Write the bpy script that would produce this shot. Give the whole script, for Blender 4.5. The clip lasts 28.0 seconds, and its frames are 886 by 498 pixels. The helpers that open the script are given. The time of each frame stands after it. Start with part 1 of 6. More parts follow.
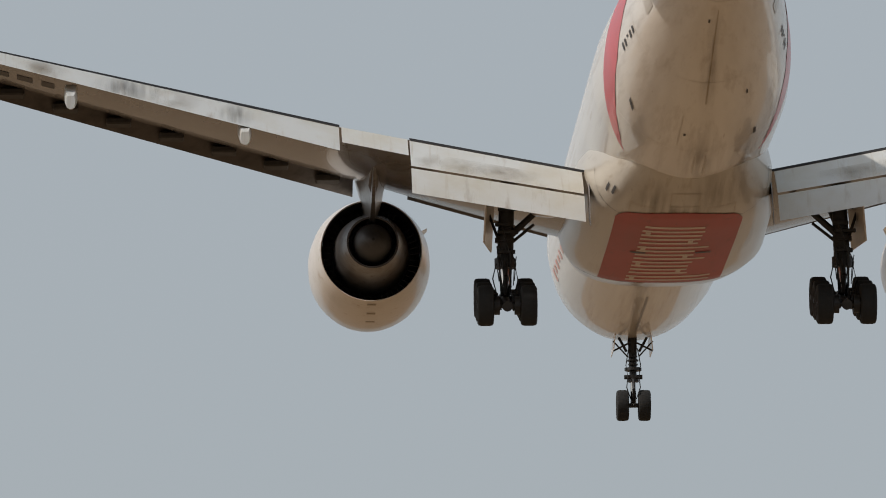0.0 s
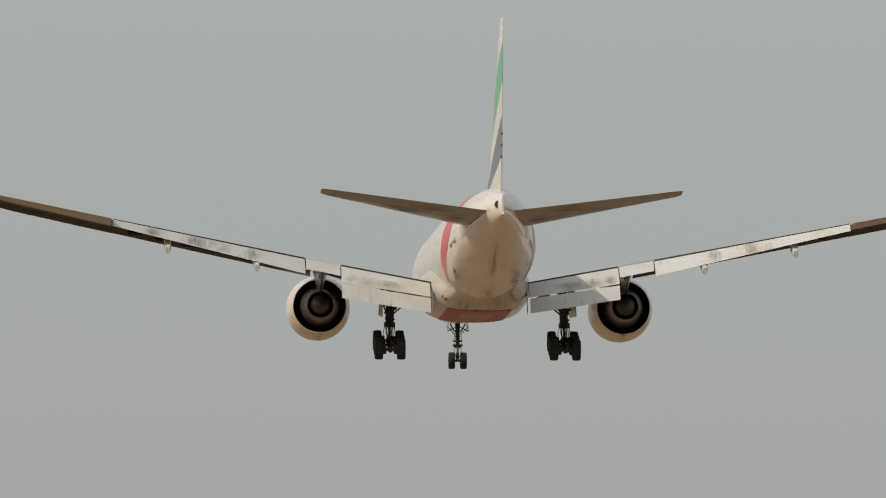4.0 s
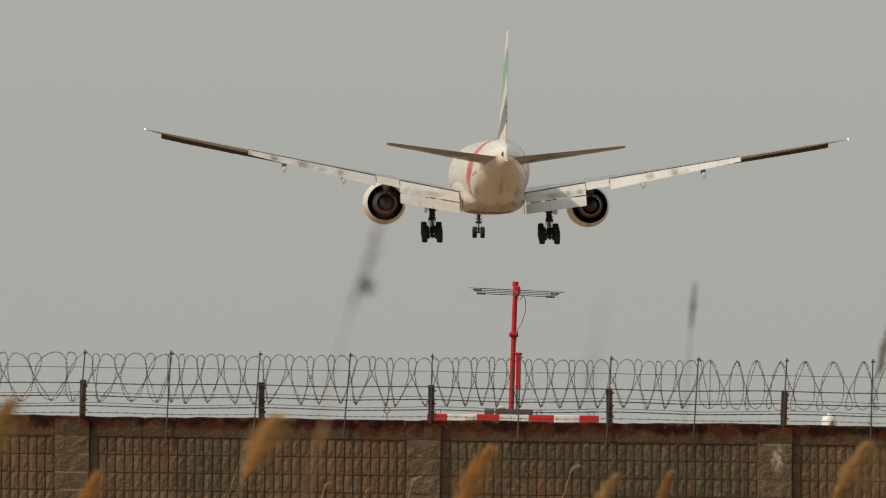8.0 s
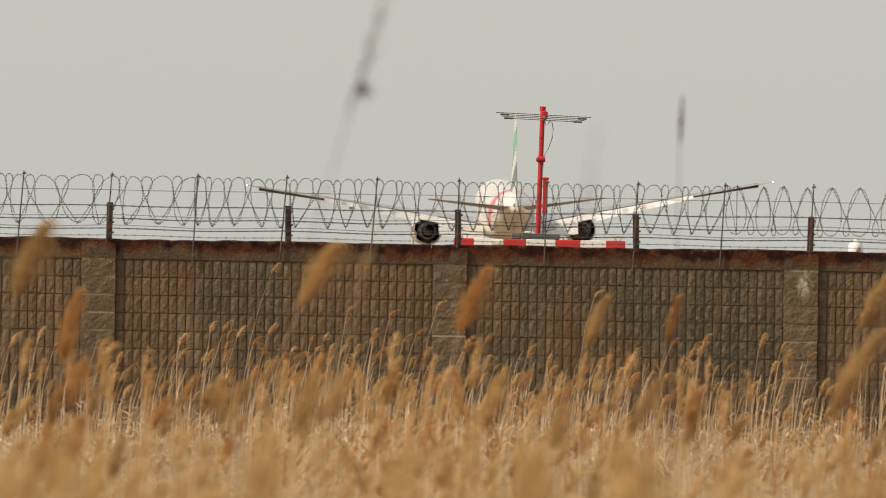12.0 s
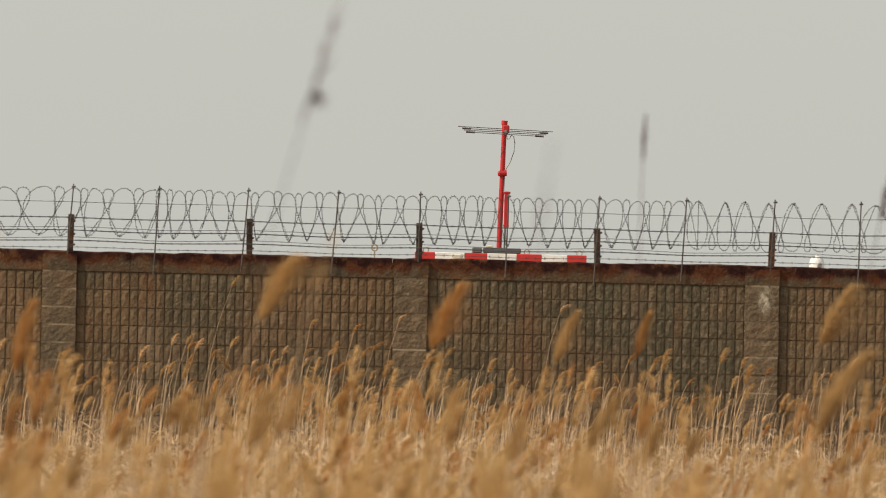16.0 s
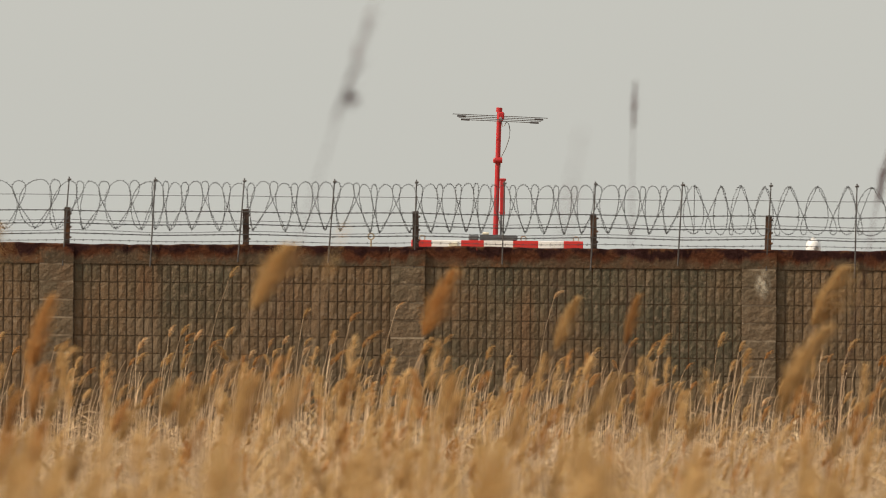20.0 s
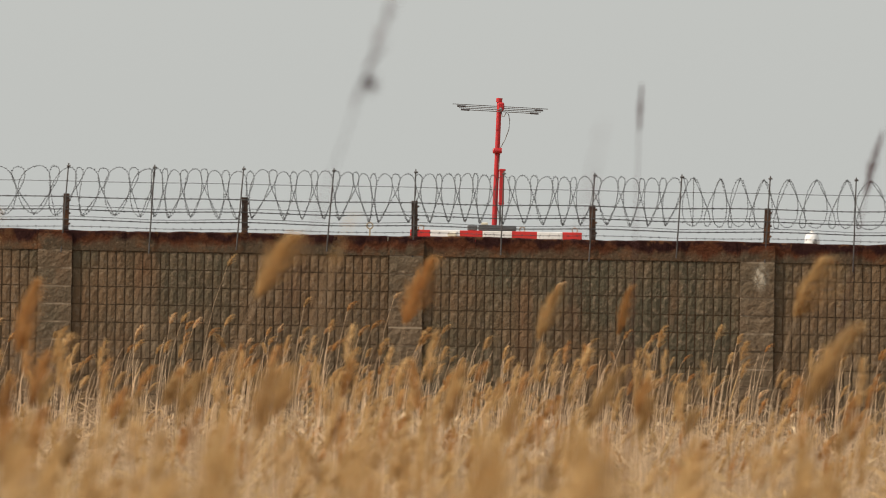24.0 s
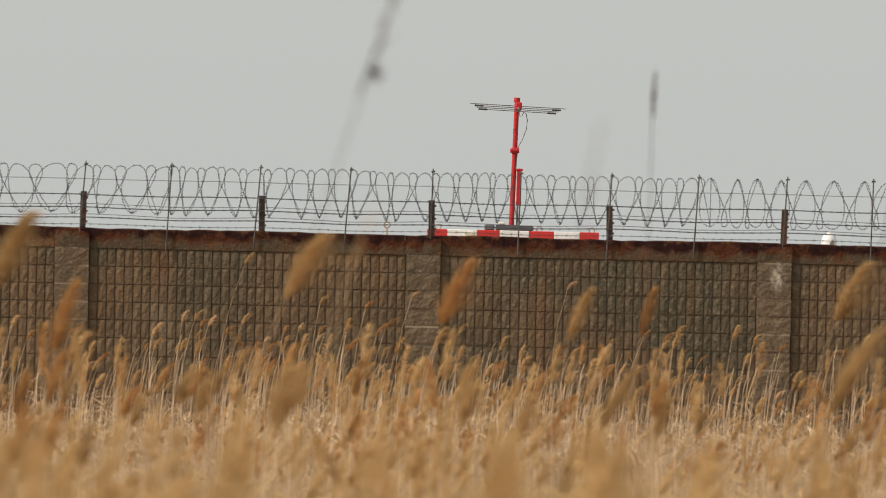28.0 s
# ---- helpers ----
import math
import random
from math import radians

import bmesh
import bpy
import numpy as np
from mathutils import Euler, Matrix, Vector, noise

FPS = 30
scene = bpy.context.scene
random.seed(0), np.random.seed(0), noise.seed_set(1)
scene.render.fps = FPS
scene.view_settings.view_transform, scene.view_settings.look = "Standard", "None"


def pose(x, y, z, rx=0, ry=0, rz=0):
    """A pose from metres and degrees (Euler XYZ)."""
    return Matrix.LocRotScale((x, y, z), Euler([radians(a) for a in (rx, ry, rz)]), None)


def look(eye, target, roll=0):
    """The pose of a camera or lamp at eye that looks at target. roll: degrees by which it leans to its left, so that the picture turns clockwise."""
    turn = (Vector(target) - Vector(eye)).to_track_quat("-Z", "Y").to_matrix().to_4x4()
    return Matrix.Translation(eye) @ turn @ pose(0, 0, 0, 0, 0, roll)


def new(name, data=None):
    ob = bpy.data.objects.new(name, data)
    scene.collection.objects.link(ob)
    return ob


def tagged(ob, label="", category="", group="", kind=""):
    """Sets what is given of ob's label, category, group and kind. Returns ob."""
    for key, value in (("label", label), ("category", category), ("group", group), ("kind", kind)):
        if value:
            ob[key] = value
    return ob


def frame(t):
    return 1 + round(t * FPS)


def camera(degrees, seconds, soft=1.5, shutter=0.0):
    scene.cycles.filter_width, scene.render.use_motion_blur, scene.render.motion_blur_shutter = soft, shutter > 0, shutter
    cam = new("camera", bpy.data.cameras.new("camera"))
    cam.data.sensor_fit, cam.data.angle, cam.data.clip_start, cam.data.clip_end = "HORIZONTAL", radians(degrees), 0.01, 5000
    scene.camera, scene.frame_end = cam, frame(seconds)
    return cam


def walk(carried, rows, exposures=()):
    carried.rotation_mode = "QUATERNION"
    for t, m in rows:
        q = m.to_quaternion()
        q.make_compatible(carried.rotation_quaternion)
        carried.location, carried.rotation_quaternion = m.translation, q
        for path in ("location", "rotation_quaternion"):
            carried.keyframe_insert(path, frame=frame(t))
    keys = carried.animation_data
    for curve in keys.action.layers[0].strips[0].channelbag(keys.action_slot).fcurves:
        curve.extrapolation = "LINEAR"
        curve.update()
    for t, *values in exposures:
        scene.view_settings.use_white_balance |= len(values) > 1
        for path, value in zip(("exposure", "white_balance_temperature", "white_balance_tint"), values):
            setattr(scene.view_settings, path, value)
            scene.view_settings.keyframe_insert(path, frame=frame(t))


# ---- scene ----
# ---------------------------------------------------------------- camera
EYE = Vector((0, 0, 1.65))
cam = camera(5.374, 28.0, soft=0.85)
# a long lens stopped down a little, focused on the wall and beyond
cam.data.dof.use_dof = True
cam.data.dof.focus_distance = 195.0
cam.data.dof.aperture_fstop = 13.5


def aim(pan, tilt, roll):
    p, e = radians(pan), radians(tilt)
    return look(EYE, EYE + 100 * Vector((math.sin(p) * math.cos(e), math.cos(p) * math.cos(e), math.sin(e))), roll)


# seconds, pan, tilt, roll
AIM = [
    (0, -0.663, 11.692, 0.302), (1, 0.081, 9.147, 0.264), (2, 0.401, 7.259, -0.159), (4.5, 0.099, 4.231, 0.971),
    (5, 0.069, 3.643, 1.845), (5.5, 0.081, 3.195, 1.699), (6, 0.035, 2.869, 0.806), (6.5, 0.062, 2.514, 0.643),
    (7, 0.047, 2.179, 0.590), (7.5, 0.047, 1.862, 0.600), (8, 0.059, 1.622, 0.706), (8.5, 0.045, 1.388, 1.104),
    (9, -0.046, 1.130, 1.208), (9.5, -0.114, 0.899, 1.475), (10, -0.120, 0.815, 1.535), (10.5, -0.114, 0.740, 1.424),
    (11, -0.042, 0.661, 1.128), (11.5, -0.031, 0.603, 1.166), (12, -0.089, 0.554, 1.014), (12.5, -0.081, 0.570, 1.275),
    (14.5, -0.024, 0.547, 1.258), (15, 0.068, 0.702, 1.074), (15.5, 0.133, 0.712, 1.128), (16, 0.145, 0.642, 1.286),
    (16.5, 0.125, 0.612, 1.499), (17, 0.070, 0.620, 1.389), (17.5, 0.035, 0.698, 1.294), (18, -0.025, 0.751, 1.169),
    (18.5, -0.065, 0.804, 0.933), (19, 0.069, 0.831, 0.702), (19.5, 0.158, 0.727, 0.504), (20, 0.167, 0.568, 0.516),
    (20.5, 0.125, 0.480, 0.641), (21, 0.099, 0.465, 0.608), (21.5, 0.105, 0.543, 0.820), (23.5, 0.239, 0.496, 1.190),
    (24, 0.176, 0.507, 1.051), (24.5, 0.128, 0.526, 1.128), (25, 0.040, 0.526, 1.330), (25.5, 0.048, 0.576, 1.421),
    (26, 0.028, 0.576, 1.429), (26.5, 0.029, 0.563, 1.204), (27, 0.097, 0.580, 1.330), (27.5, 0.115, 0.537, 1.268),
    (28, 0.073, 0.501, 1.315),
]
walk(cam, [(t, aim(p, e, r)) for t, p, e, r in AIM],
     exposures=[(0, -0.2, 5930, 11.4), (2, -0.22, 6120, 11.4), (5, -0.17, 6360, 11.4), (8, -0.09, 6550, 11.4), (9, -0.02, 6590, 12.0), (10, 0.19, 6640, 12.0), (10.5, 0.36, 6640, 12.0), (11, 0.39, 6640, 12.0), (20, 0.39, 6640, 12.0), (25, 0.36, 6300, 12.8), (28, 0.36, 6300, 12.8)])

# ---------------------------------------------------------------- light
SUN_ELEV, SUN_AZ = 40.0, 70.0      # azimuth: degrees to the left of straight behind the camera
world = bpy.data.worlds.new("hazy_sky")
scene.world = world
world.use_nodes = True
wn, wl = world.node_tree.nodes, world.node_tree.links
sky = wn.new("ShaderNodeTexSky")
sky.sky_type, sky.sun_disc = "NISHITA", False
sky.sun_elevation, sky.sun_rotation = radians(SUN_ELEV), radians(180 + SUN_AZ)
sky.air_density, sky.dust_density, sky.ozone_density = 1.0, 7.0, 1.0
haze = wn.new("ShaderNodeMix")
haze.data_type = "RGBA"
haze.inputs["Factor"].default_value = 0.6
haze.inputs[7].default_value = (6.7, 6.85, 6.3, 1)
wl.new(sky.outputs[0], haze.inputs[6])
wl.new(haze.outputs[2], wn["Background"].inputs["Color"])
wn["Background"].inputs["Strength"].default_value = 0.1

sun_data = bpy.data.lights.new("sun", "SUN")
sun_data.energy, sun_data.angle, sun_data.color = 2.7, radians(0.8), (1.0, 0.88, 0.72)
sun = new("sun", sun_data)
se, sa = radians(SUN_ELEV), radians(SUN_AZ)
SUN_DIR = Vector((-math.sin(sa) * math.cos(se), -math.cos(sa) * math.cos(se), math.sin(se)))
sun.matrix_world = look(SUN_DIR * 200, (0, 0, 0))

# ---------------------------------------------------------------- materials
def material(name, base, rough=0.6, metal=0.0, grain=(), bump=0.0, bump_scale=40.0, stretch=(1, 1, 1), spec=0.5, vary=0.0, coat=0.0, world=False, thin=0.0):
    """thin: share of light that passes through. grain: rows of (scale, colour, low, high): patches of another colour by noise, with an own stretch as fifth. vary: brightness from piece to piece."""
    mat = bpy.data.materials.new(name)
    mat.use_nodes = True
    n, l = mat.node_tree.nodes, mat.node_tree.links
    b = n["Principled BSDF"]
    b.inputs["Roughness"].default_value, b.inputs["Metallic"].default_value = rough, metal
    b.inputs["Specular IOR Level"].default_value = spec
    b.inputs["Coat Weight"].default_value = coat
    tc, mp = n.new("ShaderNodeTexCoord"), n.new("ShaderNodeMapping")
    mp.inputs["Scale"].default_value = stretch
    l.new(n.new("ShaderNodeNewGeometry").outputs["Position"] if world else tc.outputs["Object"], mp.inputs["Vector"])
    rgb = n.new("ShaderNodeRGB")
    rgb.outputs[0].default_value = (*base, 1)
    out = rgb.outputs[0]
    for k, (scale, colour, low, high, *own) in enumerate(grain):
        tex, ramp, mix = n.new("ShaderNodeTexNoise"), n.new("ShaderNodeMapRange"), n.new("ShaderNodeMix")
        tex.inputs["Scale"].default_value, tex.inputs["Detail"].default_value = scale, 6
        tex.inputs["Roughness"].default_value = 0.62
        shift = n.new("ShaderNodeVectorMath")
        shift.inputs[1].default_value = (3.1 * k, 7.7 * k, 1.3 * k)
        if own:
            shift.operation = "MULTIPLY_ADD"
            shift.inputs[1].default_value, shift.inputs[2].default_value = own[0], (3.1 * k, 7.7 * k, 1.3 * k)
        l.new(mp.outputs[0], shift.inputs[0])
        l.new(shift.outputs[0], tex.inputs["Vector"])
        ramp.inputs["From Min"].default_value, ramp.inputs["From Max"].default_value = low, high
        l.new(tex.outputs["Fac"], ramp.inputs["Value"])
        mix.data_type = "RGBA"
        mix.inputs[7].default_value = (*colour, 1)
        l.new(ramp.outputs[0], mix.inputs["Factor"])
        l.new(out, mix.inputs[6])
        out = mix.outputs[2]
    if vary:
        info, geo, add, rng, hsv = (n.new("ShaderNodeObjectInfo"), n.new("ShaderNodeNewGeometry"), n.new("ShaderNodeMath"),
                                    n.new("ShaderNodeMapRange"), n.new("ShaderNodeHueSaturation"))
        l.new(info.outputs["Random"], add.inputs[0])
        l.new(geo.outputs["Random Per Island"], add.inputs[1])
        rng.inputs["From Max"].default_value = 2.0
        rng.inputs["To Min"].default_value, rng.inputs["To Max"].default_value = 1 - vary, 1 + vary
        l.new(add.outputs[0], rng.inputs["Value"])
        l.new(rng.outputs[0], hsv.inputs["Value"])
        l.new(out, hsv.inputs["Color"])
        out = hsv.outputs["Color"]
    l.new(out, b.inputs["Base Color"])
    if thin:
        tr, mx = n.new("ShaderNodeBsdfTranslucent"), n.new("ShaderNodeMixShader")
        l.new(out, tr.inputs["Color"])
        mx.inputs[0].default_value = thin
        l.new(b.outputs[0], mx.inputs[1])
        l.new(tr.outputs[0], mx.inputs[2])
        l.new(mx.outputs[0], n["Material Output"].inputs["Surface"])
    if bump:
        tex, bp = n.new("ShaderNodeTexNoise"), n.new("ShaderNodeBump")
        tex.inputs["Scale"].default_value, tex.inputs["Detail"].default_value = bump_scale, 5
        bp.inputs["Strength"].default_value, bp.inputs["Distance"].default_value = bump, 0.02
        l.new(mp.outputs[0], tex.inputs["Vector"])
        l.new(tex.outputs["Fac"], bp.inputs["Height"])
        l.new(bp.outputs[0], b.inputs["Normal"])
    return mat


M_WHITE = material("white_aircraft_paint", (0.805, 0.746, 0.664), 0.26, grain=[(0.4, (0.62, 0.55, 0.475), 0.42, 0.72), (2.2, (0.54, 0.46, 0.38), 0.52, 0.8), (7.0, (0.42, 0.34, 0.26), 0.66, 0.84)], stretch=(1, 0.04, 1), coat=0.5)
# base darkened and browned for the underside's shade and ground reflection; grain is grime
M_BELLY = material("fairing_paint_with_shade", (0.57, 0.52, 0.44), 0.3, grain=[(0.5, (0.48, 0.42, 0.34), 0.4, 0.72), (2.4, (0.36, 0.29, 0.21), 0.55, 0.78), (8.0, (0.26, 0.2, 0.15), 0.64, 0.82)], stretch=(1, 0.05, 1), coat=0.3)
M_FLAP = material("flap_paint", (0.575, 0.585, 0.575), 0.4, grain=[(0.45, (0.52, 0.5, 0.44), 0.42, 0.68), (1.0, (0.42, 0.37, 0.3), 0.58, 0.82, (6.0, 0.35, 0.35)), (0.35, (0.36, 0.32, 0.27), 0.6, 0.78, (5.0, 0.8, 0.8)), (2.0, (0.3, 0.26, 0.21), 0.66, 0.85, (1.5, 0.4, 0.4))])
M_WINGGREY = material("grey_wing_paint", (0.215, 0.198, 0.192), 0.27, grain=[(0.6, (0.155, 0.138, 0.122), 0.4, 0.7), (3.0, (0.095, 0.082, 0.07), 0.56, 0.8)], stretch=(1, 0.2, 1), coat=0.35)
M_TAILGREY = material("grey_tail_paint", (0.25, 0.228, 0.224), 0.32, grain=[(0.7, (0.2, 0.178, 0.158), 0.45, 0.7), (2.0, (0.15, 0.118, 0.096), 0.62, 0.8)], stretch=(1, 0.25, 1), coat=0.25)
# near-black that carries the shade inside the slat track openings
M_POCKET = material("slat_pocket_shade", (0.03, 0.027, 0.025), 0.7, grain=[(3.0, (0.05, 0.044, 0.04), 0.45, 0.7)])
M_FADED = material("faded_red_paint", (0.62, 0.3, 0.27), 0.4, grain=[(3.0, (0.64, 0.45, 0.4), 0.42, 0.62)])
# near-black: the shade inside gaps and openings is put into this colour
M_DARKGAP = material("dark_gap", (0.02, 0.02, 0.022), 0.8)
M_RED = material("red_livery_paint", (0.62, 0.045, 0.05), 0.32, grain=[(0.6, (0.5, 0.04, 0.04), 0.4, 0.8)], coat=0.3)
M_BELLYRED = material("red_belly_paint", (0.42, 0.042, 0.028), 0.44, spec=0.5, grain=[(0.7, (0.33, 0.034, 0.02), 0.4, 0.75), (4.0, (0.22, 0.035, 0.022), 0.58, 0.8)], stretch=(1, 0.2, 1))
M_LOGO = material("cream_livery_paint", (0.68, 0.53, 0.42), 0.4, grain=[(1.5, (0.58, 0.42, 0.33), 0.4, 0.7)])
M_MARK = material("dark_marking_paint", (0.06, 0.055, 0.055), 0.5)
M_GREEN = material("green_livery_paint", (0.09, 0.38, 0.19), 0.34, coat=0.3)
M_BLACK = material("grey_black_livery_paint", (0.1, 0.096, 0.096), 0.34, grain=[(0.5, (0.14, 0.135, 0.135), 0.4, 0.7)], coat=0.3)
M_NACELLE = material("nacelle_paint", (0.72, 0.65, 0.575), 0.28, grain=[(0.6, (0.6, 0.54, 0.46), 0.45, 0.75), (1.6, (0.42, 0.28, 0.16), 0.6, 0.8), (3.5, (0.4, 0.29, 0.18), 0.6, 0.82)], coat=0.3)
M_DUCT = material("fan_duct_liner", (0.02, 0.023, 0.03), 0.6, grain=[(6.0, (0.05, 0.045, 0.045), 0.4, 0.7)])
M_CORE = material("heat_stained_titanium", (0.34, 0.33, 0.325), 0.33, 0.85, grain=[(1.2, (0.22, 0.19, 0.17), 0.4, 0.66), (4.0, (0.14, 0.115, 0.1), 0.56, 0.74)])
M_PLUG = material("sooty_exhaust_metal", (0.095, 0.095, 0.098), 0.5, 0.6, grain=[(1.5, (0.05, 0.05, 0.052), 0.4, 0.7)])
M_TYRE = material("tyre_rubber", (0.013, 0.014, 0.015), 0.85, grain=[(8.0, (0.022, 0.022, 0.022), 0.5, 0.8)])
M_HUB = material("wheel_hub_metal", (0.18, 0.18, 0.18), 0.5, 0.6)
M_GEAR = material("landing_gear_steel", (0.035, 0.036, 0.038), 0.5, 0.35, grain=[(5.0, (0.02, 0.02, 0.021), 0.45, 0.7)])
M_CHROME = material("oleo_chrome", (0.6, 0.6, 0.6), 0.15, 1.0)
M_SLAT = material("bare_metal_slat", (0.085, 0.074, 0.068), 0.4, 0.3, grain=[(1.5, (0.045, 0.038, 0.035), 0.42, 0.66)])

M_GROUND = material("dry_soil_and_straw", (0.21, 0.14, 0.078), 0.95, grain=[(0.25, (0.155, 0.105, 0.06), 0.4, 0.7), (6.0, (0.25, 0.172, 0.085), 0.5, 0.75)], bump=0.6, bump_scale=9)
M_REED = material("dry_reed_stalk", (0.65, 0.475, 0.3), 0.7, grain=[(3.0, (0.42, 0.28, 0.16), 0.45, 0.7)], vary=0.3, spec=0.25)
M_LEAF = material("dry_reed_leaf", (0.53, 0.365, 0.172), 0.8, grain=[(2.0, (0.42, 0.268, 0.112), 0.4, 0.7)], vary=0.25, spec=0.2, thin=0.4)
M_STRAW = material("matted_pale_straw", (0.58, 0.42, 0.25), 0.85, grain=[(1.5, (0.44, 0.32, 0.2), 0.4, 0.7), (0.35, (0.46, 0.34, 0.23), 0.45, 0.65)], vary=0.4, spec=0.15, thin=0.4)
# sun glints on leaf tips are put into this pale colour
M_CURL = material("glint_leaf_tip", (0.78, 0.6, 0.36), 0.45, grain=[(4.0, (0.62, 0.44, 0.22), 0.45, 0.7)], vary=0.3, spec=0.5)
M_PLUME = material("golden_reed_plume", (0.53, 0.365, 0.17), 0.9, grain=[(9.0, (0.43, 0.265, 0.105), 0.4, 0.7)], vary=0.25, spec=0.1, thin=0.4)
M_RUSTPLUME = material("orange_brown_reed_plume", (0.5, 0.29, 0.11), 0.9, grain=[(9.0, (0.4, 0.2, 0.07), 0.4, 0.7)], vary=0.25, spec=0.1, thin=0.4)
M_PALEPLUME = material("pale_reed_plume", (0.66, 0.475, 0.275), 0.9, grain=[(9.0, (0.5, 0.32, 0.16), 0.42, 0.72)], vary=0.25, spec=0.1, thin=0.4)
M_PLUMEDARK = material("purple_brown_reed_plume", (0.165, 0.074, 0.07), 0.9, grain=[(9.0, (0.1, 0.045, 0.044), 0.4, 0.7)], vary=0.2, spec=0.1, thin=0.4)
M_BLOCK = material("split_face_block", (0.15, 0.097, 0.053), 0.95, grain=[(0.8, (0.085, 0.073, 0.046), 0.42, 0.64), (14.0, (0.2, 0.15, 0.1), 0.5, 0.75), (45.0, (0.065, 0.046, 0.03), 0.58, 0.8), (1.6, (0.14, 0.08, 0.042), 0.56, 0.75, (1.3, 1, 0.3)), (1.1, (0.19, 0.142, 0.09), 0.55, 0.72, (1.2, 1, 0.5))], bump=0.7, bump_scale=34, vary=0.14, spec=0.2, world=True)
M_PILASTER = material("split_face_pilaster_block", (0.142, 0.1, 0.061), 0.95, grain=[(1.4, (0.105, 0.084, 0.053), 0.42, 0.66), (16.0, (0.2, 0.152, 0.1), 0.5, 0.75), (40.0, (0.075, 0.053, 0.035), 0.56, 0.8), (2.2, (0.12, 0.064, 0.032), 0.54, 0.7, (1.3, 1, 0.3))], bump=1.0, bump_scale=26, vary=0.16, spec=0.2, world=True)
M_MORTAR = material("dark_mortar", (0.115, 0.08, 0.048), 0.95, grain=[(9.0, (0.065, 0.045, 0.027), 0.4, 0.7), (1.2, (0.1, 0.055, 0.028), 0.5, 0.7)], bump=0.4, spec=0.2, world=True)
# real mortar, made pale so its colour carries the sunlit joint edges
M_PALEMORTAR = material("grey_mortar", (0.33, 0.26, 0.18), 0.95, grain=[(3.0, (0.12, 0.085, 0.052), 0.42, 0.6)], spec=0.2, world=True)


def coping_material():
    """Brown concrete whose upper edge is soaked with rust in uneven tongues."""
    mat = material("rust_soaked_coping", (0.085, 0.054, 0.031), 0.95, grain=[(1.3, (0.078, 0.06, 0.038), 0.42, 0.62), (5.0, (0.12, 0.06, 0.028), 0.5, 0.66), (24.0, (0.15, 0.108, 0.068), 0.55, 0.75)], bump=0.7, bump_scale=30, spec=0.2, world=True)
    n, l = mat.node_tree.nodes, mat.node_tree.links
    b = n["Principled BSDF"]
    old = b.inputs["Base Color"].links[0].from_socket
    geo, sep = n.new("ShaderNodeNewGeometry"), n.new("ShaderNodeSeparateXYZ")
    l.new(geo.outputs["Position"], sep.inputs[0])
    up = n.new("ShaderNodeMapRange")
    up.inputs["From Min"].default_value, up.inputs["From Max"].default_value = 2.5, 2.76
    up.inputs["To Min"].default_value, up.inputs["To Max"].default_value = -0.2, 0.31
    l.new(sep.outputs["Z"], up.inputs["Value"])
    for scale, own, colour, low, high, seed in ((2.6, (1.0, 1.0, 0.22), (0.08, 0.027, 0.011), 0.46, 0.6, 0.0), (3.4, (1.0, 1.0, 0.18), (0.028, 0.009, 0.007), 0.58, 0.68, 5.2), (9.0, (1.0, 1.0, 0.7), (0.1, 0.044, 0.019), 0.78, 0.9, 9.4)):
        mul, tex, add, rmp, mix = n.new("ShaderNodeVectorMath"), n.new("ShaderNodeTexNoise"), n.new("ShaderNodeMath"), n.new("ShaderNodeMapRange"), n.new("ShaderNodeMix")
        mul.operation = "MULTIPLY_ADD"
        mul.inputs[1].default_value, mul.inputs[2].default_value = own, (seed, seed, seed)
        l.new(geo.outputs["Position"], mul.inputs[0])
        tex.inputs["Scale"].default_value, tex.inputs["Detail"].default_value, tex.inputs["Roughness"].default_value = scale, 5, 0.6
        l.new(mul.outputs[0], tex.inputs["Vector"])
        l.new(tex.outputs["Fac"], add.inputs[0])
        l.new(up.outputs[0], add.inputs[1])
        rmp.inputs["From Min"].default_value, rmp.inputs["From Max"].default_value = low, high
        l.new(add.outputs[0], rmp.inputs["Value"])
        mix.data_type = "RGBA"
        mix.inputs[7].default_value = (*colour, 1)
        l.new(rmp.outputs[0], mix.inputs["Factor"])
        l.new(old, mix.inputs[6])
        old = mix.outputs[2]
    l.new(old, b.inputs["Base Color"])
    return mat


M_COPE = coping_material()
M_POST = material("rusted_angle_iron", (0.07, 0.05, 0.04), 0.8, 0.3, grain=[(5.0, (0.16, 0.075, 0.035), 0.5, 0.7)], bump=0.3, spec=0.3)
M_ROD = material("weathered_steel_rod", (0.1, 0.092, 0.085), 0.65, 0.3, grain=[(9.0, (0.055, 0.045, 0.038), 0.45, 0.7)])
M_WIRE = material("dull_galvanised_wire", (0.08, 0.079, 0.077), 0.65, 0.2, grain=[(6.0, (0.045, 0.04, 0.036), 0.45, 0.7)])
M_MASTRED = material("red_mast_paint", (0.44, 0.012, 0.014), 0.42, grain=[(4.0, (0.33, 0.014, 0.016), 0.45, 0.75)])
M_BARRED = material("red_barrier_paint", (0.56, 0.025, 0.02), 0.5, grain=[(4.0, (0.44, 0.03, 0.022), 0.45, 0.7)])
M_BARWHITE = material("white_barrier_paint", (0.78, 0.77, 0.74), 0.5, grain=[(4.0, (0.62, 0.6, 0.55), 0.5, 0.75)])
M_CREAM = material("cream_concrete", (0.7, 0.64, 0.48), 0.8, grain=[(5.0, (0.55, 0.5, 0.38), 0.45, 0.7)])
